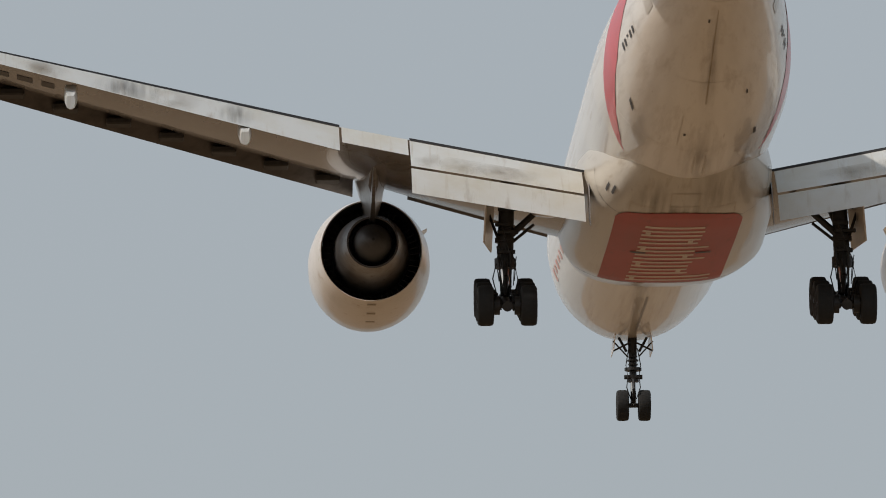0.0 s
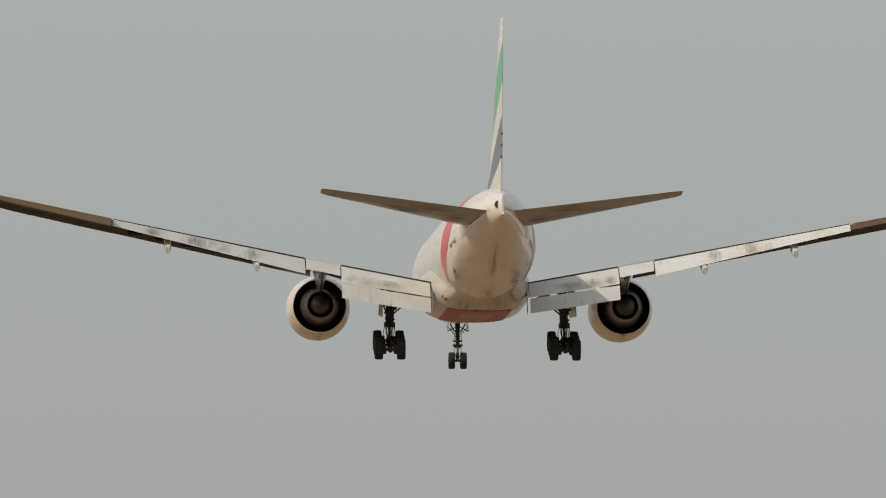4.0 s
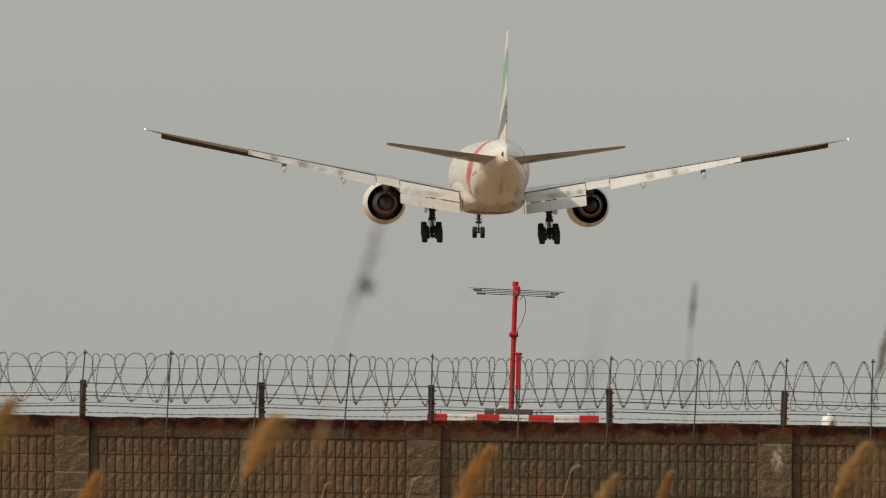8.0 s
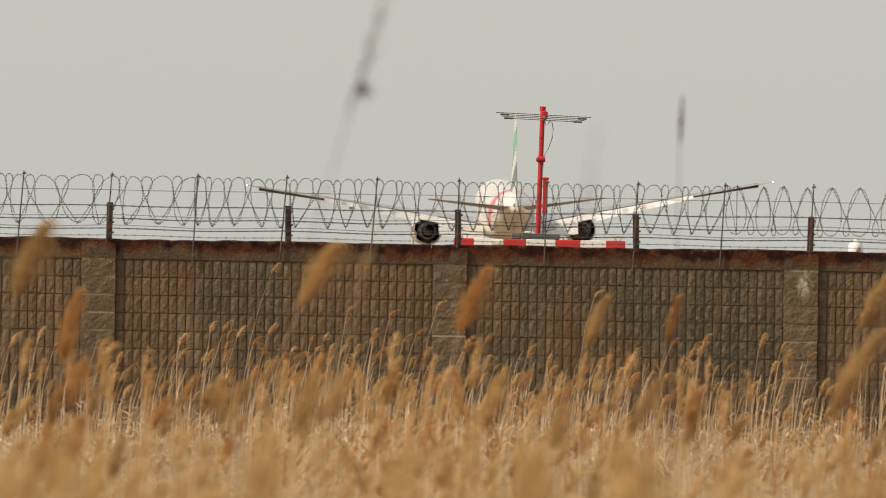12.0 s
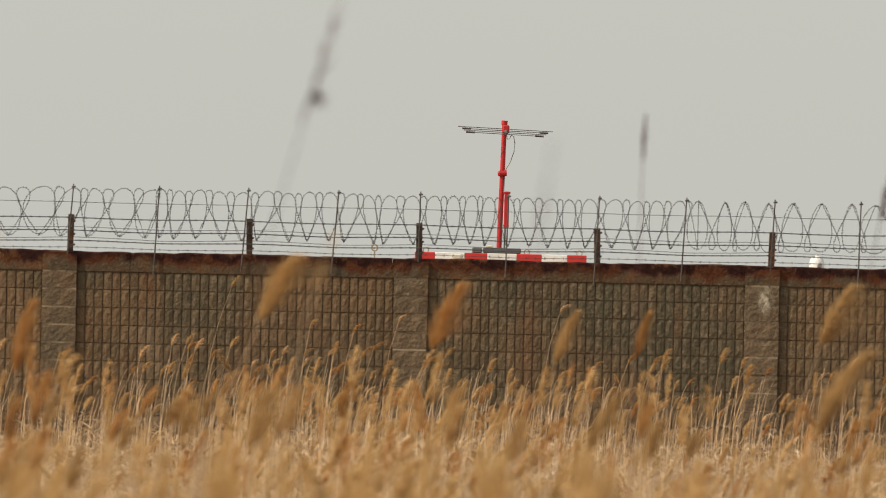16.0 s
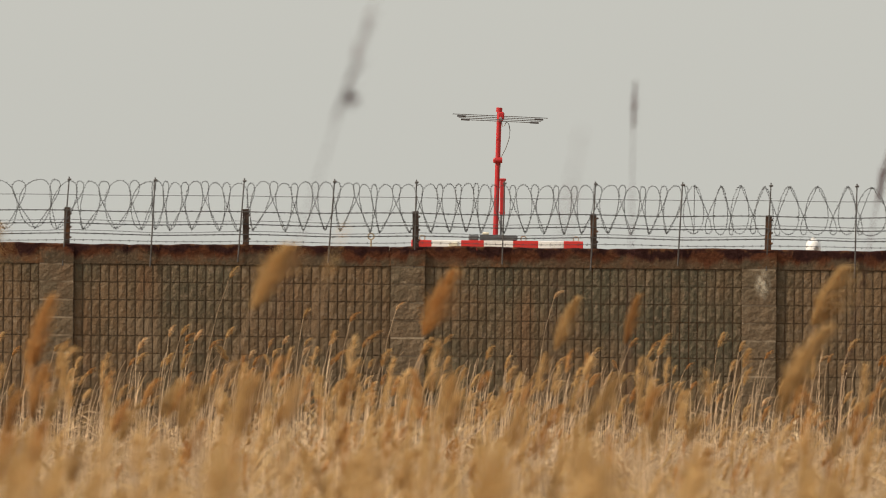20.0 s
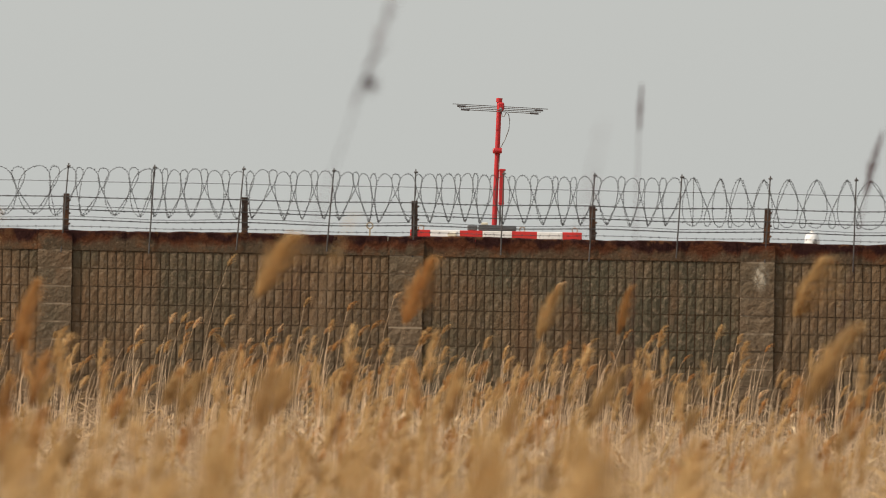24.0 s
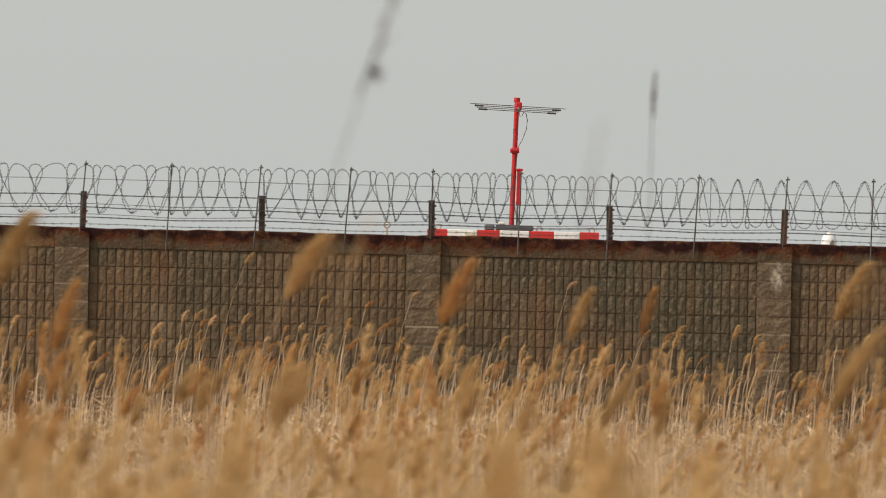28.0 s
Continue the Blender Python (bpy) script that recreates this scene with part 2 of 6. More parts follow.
M_GREYBOX = material("grey_equipment_paint", (0.1, 0.105, 0.11), 0.6, grain=[(5.0, (0.07, 0.07, 0.07), 0.45, 0.7)])
M_ALU = material("dull_aluminium", (0.2, 0.2, 0.2), 0.5, 0.6, grain=[(6.0, (0.12, 0.12, 0.12), 0.45, 0.7)])
M_DOME = material("white_enamel", (0.75, 0.75, 0.73), 0.35, grain=[(6.0, (0.6, 0.58, 0.54), 0.5, 0.75)])
M_GLASSY = material("smoked_lens", (0.35, 0.36, 0.36), 0.15)
M_LIGHT = bpy.data.materials.new("navigation_light")
M_LIGHT.use_nodes = True
M_LIGHT.node_tree.nodes["Principled BSDF"].inputs["Emission Color"].default_value = (1, 0.9, 0.75, 1)
M_LIGHT.node_tree.nodes["Principled BSDF"].inputs["Emission Strength"].default_value = 4.0
M_AMBER = bpy.data.materials.new("amber_tail_light")
M_AMBER.use_nodes = True
M_AMBER.node_tree.nodes["Principled BSDF"].inputs["Emission Color"].default_value = (1, 0.55, 0.22, 1)
M_AMBER.node_tree.nodes["Principled BSDF"].inputs["Emission Strength"].default_value = 2.0
M_STAIN = material("oily_brown_stain", (0.5, 0.42, 0.32), 0.4, grain=[(2.0, (0.42, 0.34, 0.25), 0.4, 0.7)], stretch=(1, 0.2, 1))
M_SEAM = material("sealant_line", (0.55, 0.49, 0.42), 0.5)
M_EYE = material("rusty_cream_paint", (0.32, 0.26, 0.17), 0.8)


def soot_material(name, colour, scale, dense=0.5, under=False):
    """A thin film of soot: densest in the middle of its patch, torn into streaks; under: on a surface that faces down."""
    mat = material(name, colour, 0.7)
    n, l = mat.node_tree.nodes, mat.node_tree.links
    tc, mad, grad = n.new("ShaderNodeTexCoord"), n.new("ShaderNodeVectorMath"), n.new("ShaderNodeTexGradient")
    mad.operation = "MULTIPLY_ADD"
    mad.inputs[1].default_value, mad.inputs[2].default_value = ((2, 2, 0), (-1, -1, 0)) if under else ((2, 0, 2), (-1, 0, -1))
    grad.gradient_type = "SPHERICAL"
    l.new(tc.outputs["Generated"], mad.inputs[0])
    l.new(mad.outputs[0], grad.inputs["Vector"])
    mul, tex, rmp, alpha = n.new("ShaderNodeVectorMath"), n.new("ShaderNodeTexNoise"), n.new("ShaderNodeMapRange"), n.new("ShaderNodeMath")
    mul.operation = "MULTIPLY"
    mul.inputs[1].default_value = scale
    l.new(tc.outputs["Object"], mul.inputs[0])
    tex.inputs["Scale"].default_value, tex.inputs["Detail"].default_value = 1.0, 5
    l.new(mul.outputs[0], tex.inputs["Vector"])
    rmp.inputs["From Min"].default_value, rmp.inputs["From Max"].default_value = 0.35, 0.65
    l.new(tex.outputs["Fac"], rmp.inputs["Value"])
    alpha.operation = "MULTIPLY"
    rmp.inputs["To Max"].default_value = dense
    l.new(rmp.outputs[0], alpha.inputs[0])
    l.new(grad.outputs["Fac"], alpha.inputs[1])
    l.new(alpha.outputs[0], n["Principled BSDF"].inputs["Alpha"])
    return mat


M_SOOT = soot_material("flap_soot", (0.05, 0.042, 0.036), (4.2, 0.35, 0.5), 0.6)
M_LIME = soot_material("lime_bloom", (0.62, 0.55, 0.42), (20, 1, 14), 1.0)
M_GRIME = soot_material("belly_grime", (0.13, 0.085, 0.05), (4.5, 0.25, 1.0), 0.38, True)
M_TAILGRIME = soot_material("tailplane_grime", (0.06, 0.035, 0.022), (0.5, 2.2, 1.0), 0.5, True)
M_OILY = soot_material("oily_flap_film", (0.2, 0.14, 0.07), (1.2, 0.6, 1.2))


# ---------------------------------------------------------------- mesh helpers
def mesh_of(name, bm, mat, smooth=True, angle=38):
    bmesh.ops.recalc_face_normals(bm, faces=bm.faces)
    me = bpy.data.meshes.new(name)
    bm.to_mesh(me)
    bm.free()
    me.materials.append(mat)
    if smooth:
        me.polygons.foreach_set("use_smooth", [True] * len(me.polygons))
        me.set_sharp_from_angle(angle=radians(angle))
    return me


def part(name, bm, mat, parent, label="", smooth=True, angle=38):
    ob = new(name, mesh_of(name, bm, mat, smooth, angle))
    ob.parent = parent
    return tagged(ob, label)


def piece(name, me, parent, m=None):
    ob = new(name, me)
    ob.parent = parent
    if m is not None:
        ob.matrix_local = m
    return ob


def thing(name, label, category, at=None, group="", kind=""):
    ob = new(name)
    ob.empty_display_size = 0.3
    if at is not None:
        ob.matrix_world = at
    return tagged(ob, label, category, group, kind)


def loft(bm, rings, caps=True, closed=True):
    """Join rings of points of equal length into a skin."""
    rows = [[bm.verts.new(p) for p in ring] for ring in rings]
    for a, b in zip(rows, rows[1:]):
        k = len(a)
        for i in range(k if closed else k - 1):
            j = (i + 1) % k
            bm.faces.new((a[i], a[j], b[j], b[i]))
    if caps and closed:
        bm.faces.new(rows[0][::-1])
        bm.faces.new(rows[-1])
    return rows


def revolve(bm, profile, centre, seg=48, axis="y", closed=False):
    """Turn rows of (along, radius) about a line through centre along axis."""
    c = Vector(centre)
    rings = []
    for a, r in profile:
        ring = []
        for i in range(seg):
            w = 2 * math.pi * i / seg
            u, v = r * math.cos(w), r * math.sin(w)
            ring.append(c + (Vector((u, a, v)) if axis == "y" else Vector((a, u, v)) if axis == "x" else Vector((u, v, a))))
        rings.append(ring)
    if closed:
        rings.append(rings[0])
    loft(bm, rings, caps=not closed)
    if closed:
        bmesh.ops.remove_doubles(bm, verts=bm.verts, dist=1e-5)


def tube(bm, p0, p1, r0, r1=None, seg=10):
    p0, p1 = Vector(p0), Vector(p1)
    r1 = r0 if r1 is None else r1
    q = (p1 - p0).to_track_quat("Z", "Y")
    ring = [Vector((math.cos(2 * math.pi * i / seg), math.sin(2 * math.pi * i / seg), 0)) for i in range(seg)]
    loft(bm, [[p0 + q @ (v * r0) for v in ring], [p1 + q @ (v * r1) for v in ring]])


def sweep(bm, pts, r, seg=5, taper=1.0):
    """A round bar along a line of points."""
    pts = [Vector(p) for p in pts]
    rings = []
    for i, p in enumerate(pts):
        d = pts[min(i + 1, len(pts) - 1)] - pts[max(i - 1, 0)]
        q = d.to_track_quat("Z", "Y")
        k = r * (1 + (taper - 1) * i / (len(pts) - 1))
        rings.append([p + q @ Vector((k * math.cos(2 * math.pi * j / seg), k * math.sin(2 * math.pi * j / seg), 0)) for j in range(seg)])
    loft(bm, rings)


def block(bm, centre, size, bevel=0.0, m=None):
    c = Vector(centre)
    made = bmesh.ops.create_cube(bm, size=1.0)["verts"]
    for v in made:
        v.co = Vector((v.co.x * size[0], v.co.y * size[1], v.co.z * size[2]))
    if bevel:
        edges = {e for v in made for e in v.link_edges}
        made = bmesh.ops.bevel(bm, geom=list(edges), offset=bevel, segments=1, affect="EDGES", profile=0.5)["verts"] + [v for v in made if v.is_valid]
        made = list({v for v in made if v.is_valid})
    for v in made:
        v.co = (m @ v.co if m is not None else v.co) + c


def sheet(bm, rows):
    """An open skin through rows of points."""
    loft(bm, rows, caps=False, closed=False)


# ---------------------------------------------------------------- ground
WALL_Y, WALL_TOP = 108.0, 2.73


def ground_z(d):
    """Height of the marsh between the camera's bank and the wall."""
    return -0.006 * max(d, 0.0)


def build_ground():
    prof = [(-600, 0.4), (-60, 0.0), (0, 0.0), (20, -0.12), (50, -0.3), (80, -0.48), (WALL_Y + 0.1, ground_z(WALL_Y)),
            (WALL_Y + 0.16, 2.5), (160, 2.45), (400, 1.2), (900, -1.6), (1350, -3.9), (2500, -3.9), (4900, -3.9)]
    xs = [-4500, -1500, -400, -100, -30, -10, 0, 10, 30, 100, 400, 1500, 4500]
    bm = bmesh.new()
    sheet(bm, [[(x, y, z) for x in xs] for y, z in prof])
    ob = new("ground", mesh_of("ground", bm, M_GROUND, smooth=False))
    tagged(ob, "dry straw-coloured marsh soil, higher on the airfield behind the wall", "ground", kind="structure")


build_ground()

# ---------------------------------------------------------------- perimeter wall
rng = random.Random(4)
COURSE, PANEL = 0.204, 4.02
PILASTERS = [-0.085 + PANEL * k for k in range(-5, 6)]
COPE_Z = 2.515
RIB = (PANEL - 0.4) / 36


def rough_rib(bm, x0, x1, z0, z1, y, depth, r):
    """One split-faced rib: a broken front face on a shallow block."""
    nx, nz = 2, 3
    grid = []
    for j in range(nz + 1):
        row = []
        for i in range(nx + 1):
            edge = i in (0, nx) or j in (0, nz)
            row.append(bm.verts.new((x0 + (x1 - x0) * i / nx, y + (r.uniform(0.003, 0.008) if edge else r.uniform(-0.004, 0.003)), z0 + (z1 - z0) * j / nz)))
        grid.append(row)
    for j in range(nz):
        for i in range(nx):
            bm.faces.new((grid[j][i], grid[j][i + 1], grid[j + 1][i + 1], grid[j + 1][i]))
    loop = grid[0] + [g[-1] for g in grid[1:]] + grid[-1][-2::-1] + [g[0] for g in grid[-2:0:-1]]
    back = [bm.verts.new((v.co.x, y + depth, v.co.z)) for v in loop]
    for a in range(len(loop)):
        b = (a + 1) % len(loop)
        bm.faces.new((loop[a], loop[b], back[b], back[a]))


def ribbed_block(seed):
    r = random.Random(seed)
    bm = bmesh.new()
    cut = [RIB * k + (r.uniform(-0.004, 0.004) if 0 < k < 4 else 0.0) for k in range(5)]
    for a, b in zip(cut, cut[1:]):
        rough_rib(bm, a + 0.0078, b - 0.0078, 0.005, COURSE - 0.006, 0.0, 0.045, r)
    return bm


def plain_block(seed, w=0.4):
    r = random.Random(seed)
    bm = bmesh.new()
    rough_rib(bm, 0.004, w / 2, 0.01, COURSE - 0.011, 0.0, 0.14, r)
    rough_rib(bm, w / 2, w - 0.004, 0.01, COURSE - 0.011, 0.0, 0.14, r)
    bmesh.ops.remove_doubles(bm, verts=bm.verts, dist=0.0005)
    return bm


def build_wall():
    wall = thing("wall_perimeter", "tall airfield wall of brown split-face concrete blocks, stained with rust", "wall", kind="structure")
    bm = bmesh.new()
    block(bm, (0, WALL_Y + 0.135, 0.82), (620, 0.242, 3.74))
    part("wall_core", bm, M_MORTAR, wall, smooth=False)
    # coping stones with a worn, wavy upper edge
    x = -22.3
    while x < 22.3:
        w, n = 1.0, 8
        bm = bmesh.new()
        rings = []
        for i in range(n + 1):
            xx = x + 0.0015 + (w - 0.003) * i / n
            hi = WALL_TOP + 0.016 + 0.006 * math.sin(2.3 * xx) + rng.uniform(-0.006, 0.006)
            rings.append([(xx, WALL_Y - 0.007, COPE_Z + 0.003), (xx, WALL_Y - 0.007 + rng.uniform(-0.003, 0.003), hi - 0.016), (xx, WALL_Y + 0.006, hi), (xx, WALL_Y + 0.28, hi + rng.uniform(-0.004, 0.006)), (xx, WALL_Y + 0.29, COPE_Z + 0.003)])
        loft(bm, rings)
        part("coping_stone", bm, M_COPE, wall, smooth=False)
        x += w
    for cx, cz, w, h in ((3.97, 2.35, 0.22, 0.4), (3.98, 2.31, 0.11, 0.16)):      # lime that has bled out of one pilaster
        bm = bmesh.new()
        sheet(bm, [[(cx + w * (i / 4 - 0.5), WALL_Y - 0.0605 - 0.002 * (w < 0.2) - 0.0005 * (i % 2), cz + h * (j / 4 - 0.5)) for i in range(5)] for j in range(5)])
        part("lime_stain", bm, M_LIME, wall, "pale lime bloom", smooth=False)
    # blocks: the stretch that faces the marsh path piece by piece, the rest joined
    blocks = [mesh_of("ribbed_block", ribbed_block(20 + k), M_BLOCK, smooth=False) for k in range(6)]
    caps = [mesh_of("pilaster_block", plain_block(40 + k), M_COPE, smooth=False) for k in range(4)]
    plains = [mesh_of("pilaster_block", plain_block(40 + k), M_PILASTER, smooth=False) for k in range(4)]
    far = bmesh.new()
    farp = bmesh.new()
    for px in PILASTERS:
        bm = bmesh.new()
        block(bm, (px, WALL_Y + 0.0265, 1.1), (0.385, 0.13, 3.1))
        part("pilaster_mortar", bm, M_PALEMORTAR, wall, "mortar bed, made pale for its lit joint edges", smooth=False)
        for k in range(-1, 14):
            z = COPE_Z - COURSE * (k + 1)
            m = pose(px - 0.2 + rng.uniform(-0.004, 0.004), WALL_Y - 0.05 + rng.uniform(-0.005, 0.005), z)
            if abs(px) < 6 and k < 12:
                piece("pilaster_block", rng.choice(caps if k < 0 else plains), wall, m)
            else:
                farp.from_mesh(plains[k % 4])
                bmesh.ops.transform(farp, matrix=m, verts=farp.verts[-len(plains[k % 4].vertices):])
        for i in range(9):
            bx = px + 0.2 + i * RIB * 4
            for k in range(14):
                z = COPE_Z - COURSE * (k + 1)
                m = pose(bx, WALL_Y + rng.uniform(-0.003, 0.003), z)
                if -5.6 < bx < 5.3 and k < 10:
                    piece("ribbed_block", rng.choice(blocks), wall, m)
                elif abs(bx) < 14 and k < 12:
                    far.from_mesh(blocks[(i + k) % 6])
                    far.verts.ensure_lookup_table()
                    bmesh.ops.transform(far, matrix=m, verts=far.verts[-len(blocks[(i + k) % 6].vertices):])
    tagged(part("outer_ribbed_blocks", far, M_BLOCK, wall, smooth=False), kind="stuff")
    farp.verts.ensure_lookup_table()
    tagged(part("outer_pilaster_blocks", farp, M_PILASTER, wall, smooth=False), kind="stuff")


# ---------------------------------------------------------------- fence on the wall
POSTS = [-10.03, -8.02, -6.03, -3.993, -1.945, 0.0, 2.04, 4.042, 6.05, 8.05, 10.05]
PINS = [(-11.04 + 1.005 * k) for k in range(23)]


def build_fence():
    fence = thing("security_fence", "rusted iron posts with strands of barbed wire on the wall's coping", "fence")
    for k, x in enumerate(POSTS):
        bm = bmesh.new()
        h = 0.42 + rng.uniform(-0.015, 0.02)
        m = pose(0, 0, 0, 0, rng.uniform(-1.5, 1.5), 0)
        block(bm, (x, WALL_Y + 0.13, WALL_TOP + h / 2 - 0.002), (0.07, 0.012, h), 0.003, m)
        block(bm, (x - 0.03, WALL_Y + 0.163, WALL_TOP + h / 2 - 0.002), (0.012, 0.06, h), 0.003, m)
        post = part("post", bm, M_POST, fence, smooth=False)
        for z in (0.08, 0.2, 0.35):
            bm = bmesh.new()
            tube(bm, (x + 0.02, WALL_Y + 0.128, WALL_TOP + z), (x + 0.05, WALL_Y + 0.118, WALL_TOP + z + 0.012), 0.012, seg=6)
            part("wire_clip", bm, M_POST, post)
    for k, x in enumerate(PINS):
        bm = bmesh.new()
        xx = x - 0.02 + rng.uniform(-0.02, 0.01)
        tilt = rng.choice((0.0, 0.02, 0.05, 0.07))
        low = WALL_TOP - rng.choice((0.24, 0.3, 0.18))
        tube(bm, (xx, WALL_Y - 0.035, low), (xx + tilt, WALL_Y - 0.035, WALL_TOP + 0.78), 0.009, 0.0075, 7)
        tube(bm, (xx + tilt - 0.02, WALL_Y - 0.035, WALL_TOP + 0.745), (xx + tilt + 0.024, WALL_Y - 0.035, WALL_TOP + 0.75), 0.012, seg=6)
        part("rod", bm, M_ROD, fence)
    for k, h in enumerate((0.06, 0.135, 0.252, 0.4, 0.58, 0.3, 0.178)):
        bm = bmesh.new()
        pts = []
        for i in range(0, 241):
            x = -12 + 0.1 * i
            near = min(abs(x - p) for p in POSTS)
            pts.append((x, WALL_Y + 0.11 - 0.14 * (k == 4) + 0.1 * (k > 4), WALL_TOP + h - (0.012 if k < 5 else 0.03) * min(near, 1.0) + 0.004 * math.sin(3.1 * x + k)))
        sweep(bm, pts, 0.006 if 0 < k < 4 else 0.0032, 5)
        if k < 4:
            x = -12 + 0.03 * k
            while x < 12:
                near = min(abs(x - p) for p in POSTS)
                z = WALL_TOP + h - 0.012 * min(near, 1.0) + 0.004 * math.sin(3.1 * x + k)
                a = rng.uniform(0, 6.28)
                d = Vector((0.3, math.cos(a), math.sin(a))).normalized() * 0.016
                c = Vector((x, WALL_Y + 0.11, z))
                tube(bm, c - d, c + d, 0.0045, 0.002, 4)
                tube(bm, c + Vector((0.008, d.z, -d.y)), c + Vector((0.008, -d.z, d.y)), 0.003, 0.0015, 4)
                x += 0.105
        part("barbed_wire" if k < 4 else "tension_wire", bm, M_WIRE, fence)

    coil = thing("razor_wire_coil", "loose coil of dull razor wire stretched along the wall top", "razor wire", at=pose(0, 0, 0))
    r = random.Random(9)
    # one wire: at each clip it makes a wide loop that closes on itself, then a narrow one that crosses over itself to the next clip
    clips = [-4.702, -4.347, -4.108, -3.804, -3.429, -3.139, -2.977, -2.815, -2.557, -2.247, -2.033, -1.859, -1.491, -1.284, -1.038, -0.864, -0.521, -0.411, -0.069, 0.177,
             0.39, 0.578, 0.746, 1.011, 1.256, 1.47, 1.696, 1.896, 2.2, 2.465, 2.672, 2.872, 3.196, 3.409, 3.68, 3.887, 4.23, 4.501, 4.779, 5.232]
    crowns = [-4.759, -4.293, -3.951, -3.738, -3.382, -3.046, -2.956, -2.762, -2.516, -2.296, -2.019, -1.747, -1.502, -1.262, -1.03, -0.765, -0.59, -0.351, -0.08, 0.173,
              0.386, 0.599, 0.787, 1.006, 1.226, 1.511, 1.704, 1.931, 2.241, 2.493, 2.706, 2.972, 3.185, 3.495, 3.715, 3.993, 4.271, 4.594, 4.943, 5.215]
    while clips[0] > -12:                # the coil goes on alike along the wall
        step = r.uniform(0.26, 0.42)
        clips.insert(0, clips[0] - step)
        crowns.insert(0, clips[0] + r.uniform(-0.05, 0.09))
    while clips[-1] < 12:
        step = r.uniform(0.28, 0.42)
        clips.append(clips[-1] + step)
        crowns.append(clips[-1] + r.uniform(-0.02, 0.1))
    n = 16

    def half_loop(x0, x1, width, side, sharp, up, lift, over=1):
        """From the clip at x0 to the crown at x1, standing out by width beside the crown; sharp: how pointed its foot is;
        over: -1 for a loop that hangs from a clip at the top."""
        run = []
        width = (width + side * 0.258 * (x1 - x0)) / (0.828 * (1.053 * sharp + 1 - sharp))
        for i in range(n):
            f = math.pi * i / n if up else math.pi * (1 - i / n)
            rise = (1 - math.cos(f)) / 2
            bow = math.sin(f) * (sharp * 1.35 * rise + 1 - sharp)
            run.append((x0 + (x1 - x0) * rise ** 1.2 + side * width * bow, WALL_Y - 0.03 + side * 0.17 * math.sin(f), WALL_TOP + 0.46 + lift - over * 0.274 * math.cos(f)))
        return run

    runs = []
    for k in range(1, len(clips) - 2):
        v, nxt, top, gap = clips[k], clips[k + 1], crowns[k], crowns[k + 1] - crowns[k]
        lift = r.uniform(-0.012, 0.012)
        if k % 5 == 1:
            runs.append([])
        run = runs[-1]
        if v < 2.9:
            sharp = float(np.interp(v, [-4.5, -2.5, -1.8, 2.4], [0.15, 0.35, 0.55, 0.5]))
            bridge, slim = top + 0.47 * gap, 0.14 * gap
            left, right = max(0.05, 0.53 * (top - crowns[k - 1]) - 0.14 * gap), max(0.05, bridge - top - slim)
            run += half_loop(v, top, left, -1, sharp, True, lift) + half_loop(v, top, right, 1, sharp, False, lift)
            run += half_loop(v, bridge, slim, 1, 0.8, True, lift)
            if clips[k + 1] < 2.9:
                run += half_loop(nxt, bridge, slim, -1, 0.8, False, lift)
            else:                            # here the clips change from the foot to the crown
                run += half_loop(crowns[k + 1], bridge, slim, 1, 0.4, False, lift)
        else:                                # loops that hang from clips at their crowns
            foot, slim = top + 0.52 * gap, 0.1 * gap
            run += half_loop(top, top - 0.01, 0.36 * gap, -1, 0.3, True, lift, -1) + half_loop(top, top - 0.01, 0.36 * gap, 1, 0.3, False, lift, -1)
            run += half_loop(top, foot, slim, 1, 0.6, True, lift, -1) + half_loop(crowns[k + 1], foot, slim, -1, 0.6, False, lift, -1)
    for run, after in zip(runs, runs[1:] + [[]]):
        pts = run + after[:1]
        bm = bmesh.new()
        sweep(bm, pts, 0.0027, 4)
        for p, q in zip(pts, pts[1:]):
            p, q = Vector(p), Vector(q)
            count = max(1, round((q - p).length / 0.034))
            for j in range(count):
                c = p.lerp(q, j / count)
                a = r.uniform(0, 6.28)
                d = Vector((math.cos(a), 0.3, math.sin(a))) * 0.0115
                tube(bm, c - d, c + d, 0.0052, 0.0022, 3)
        part("wire_strand", bm, M_WIRE, coil)


# ---------------------------------------------------------------- aerial behind the wall
MAST_Y = 140.0


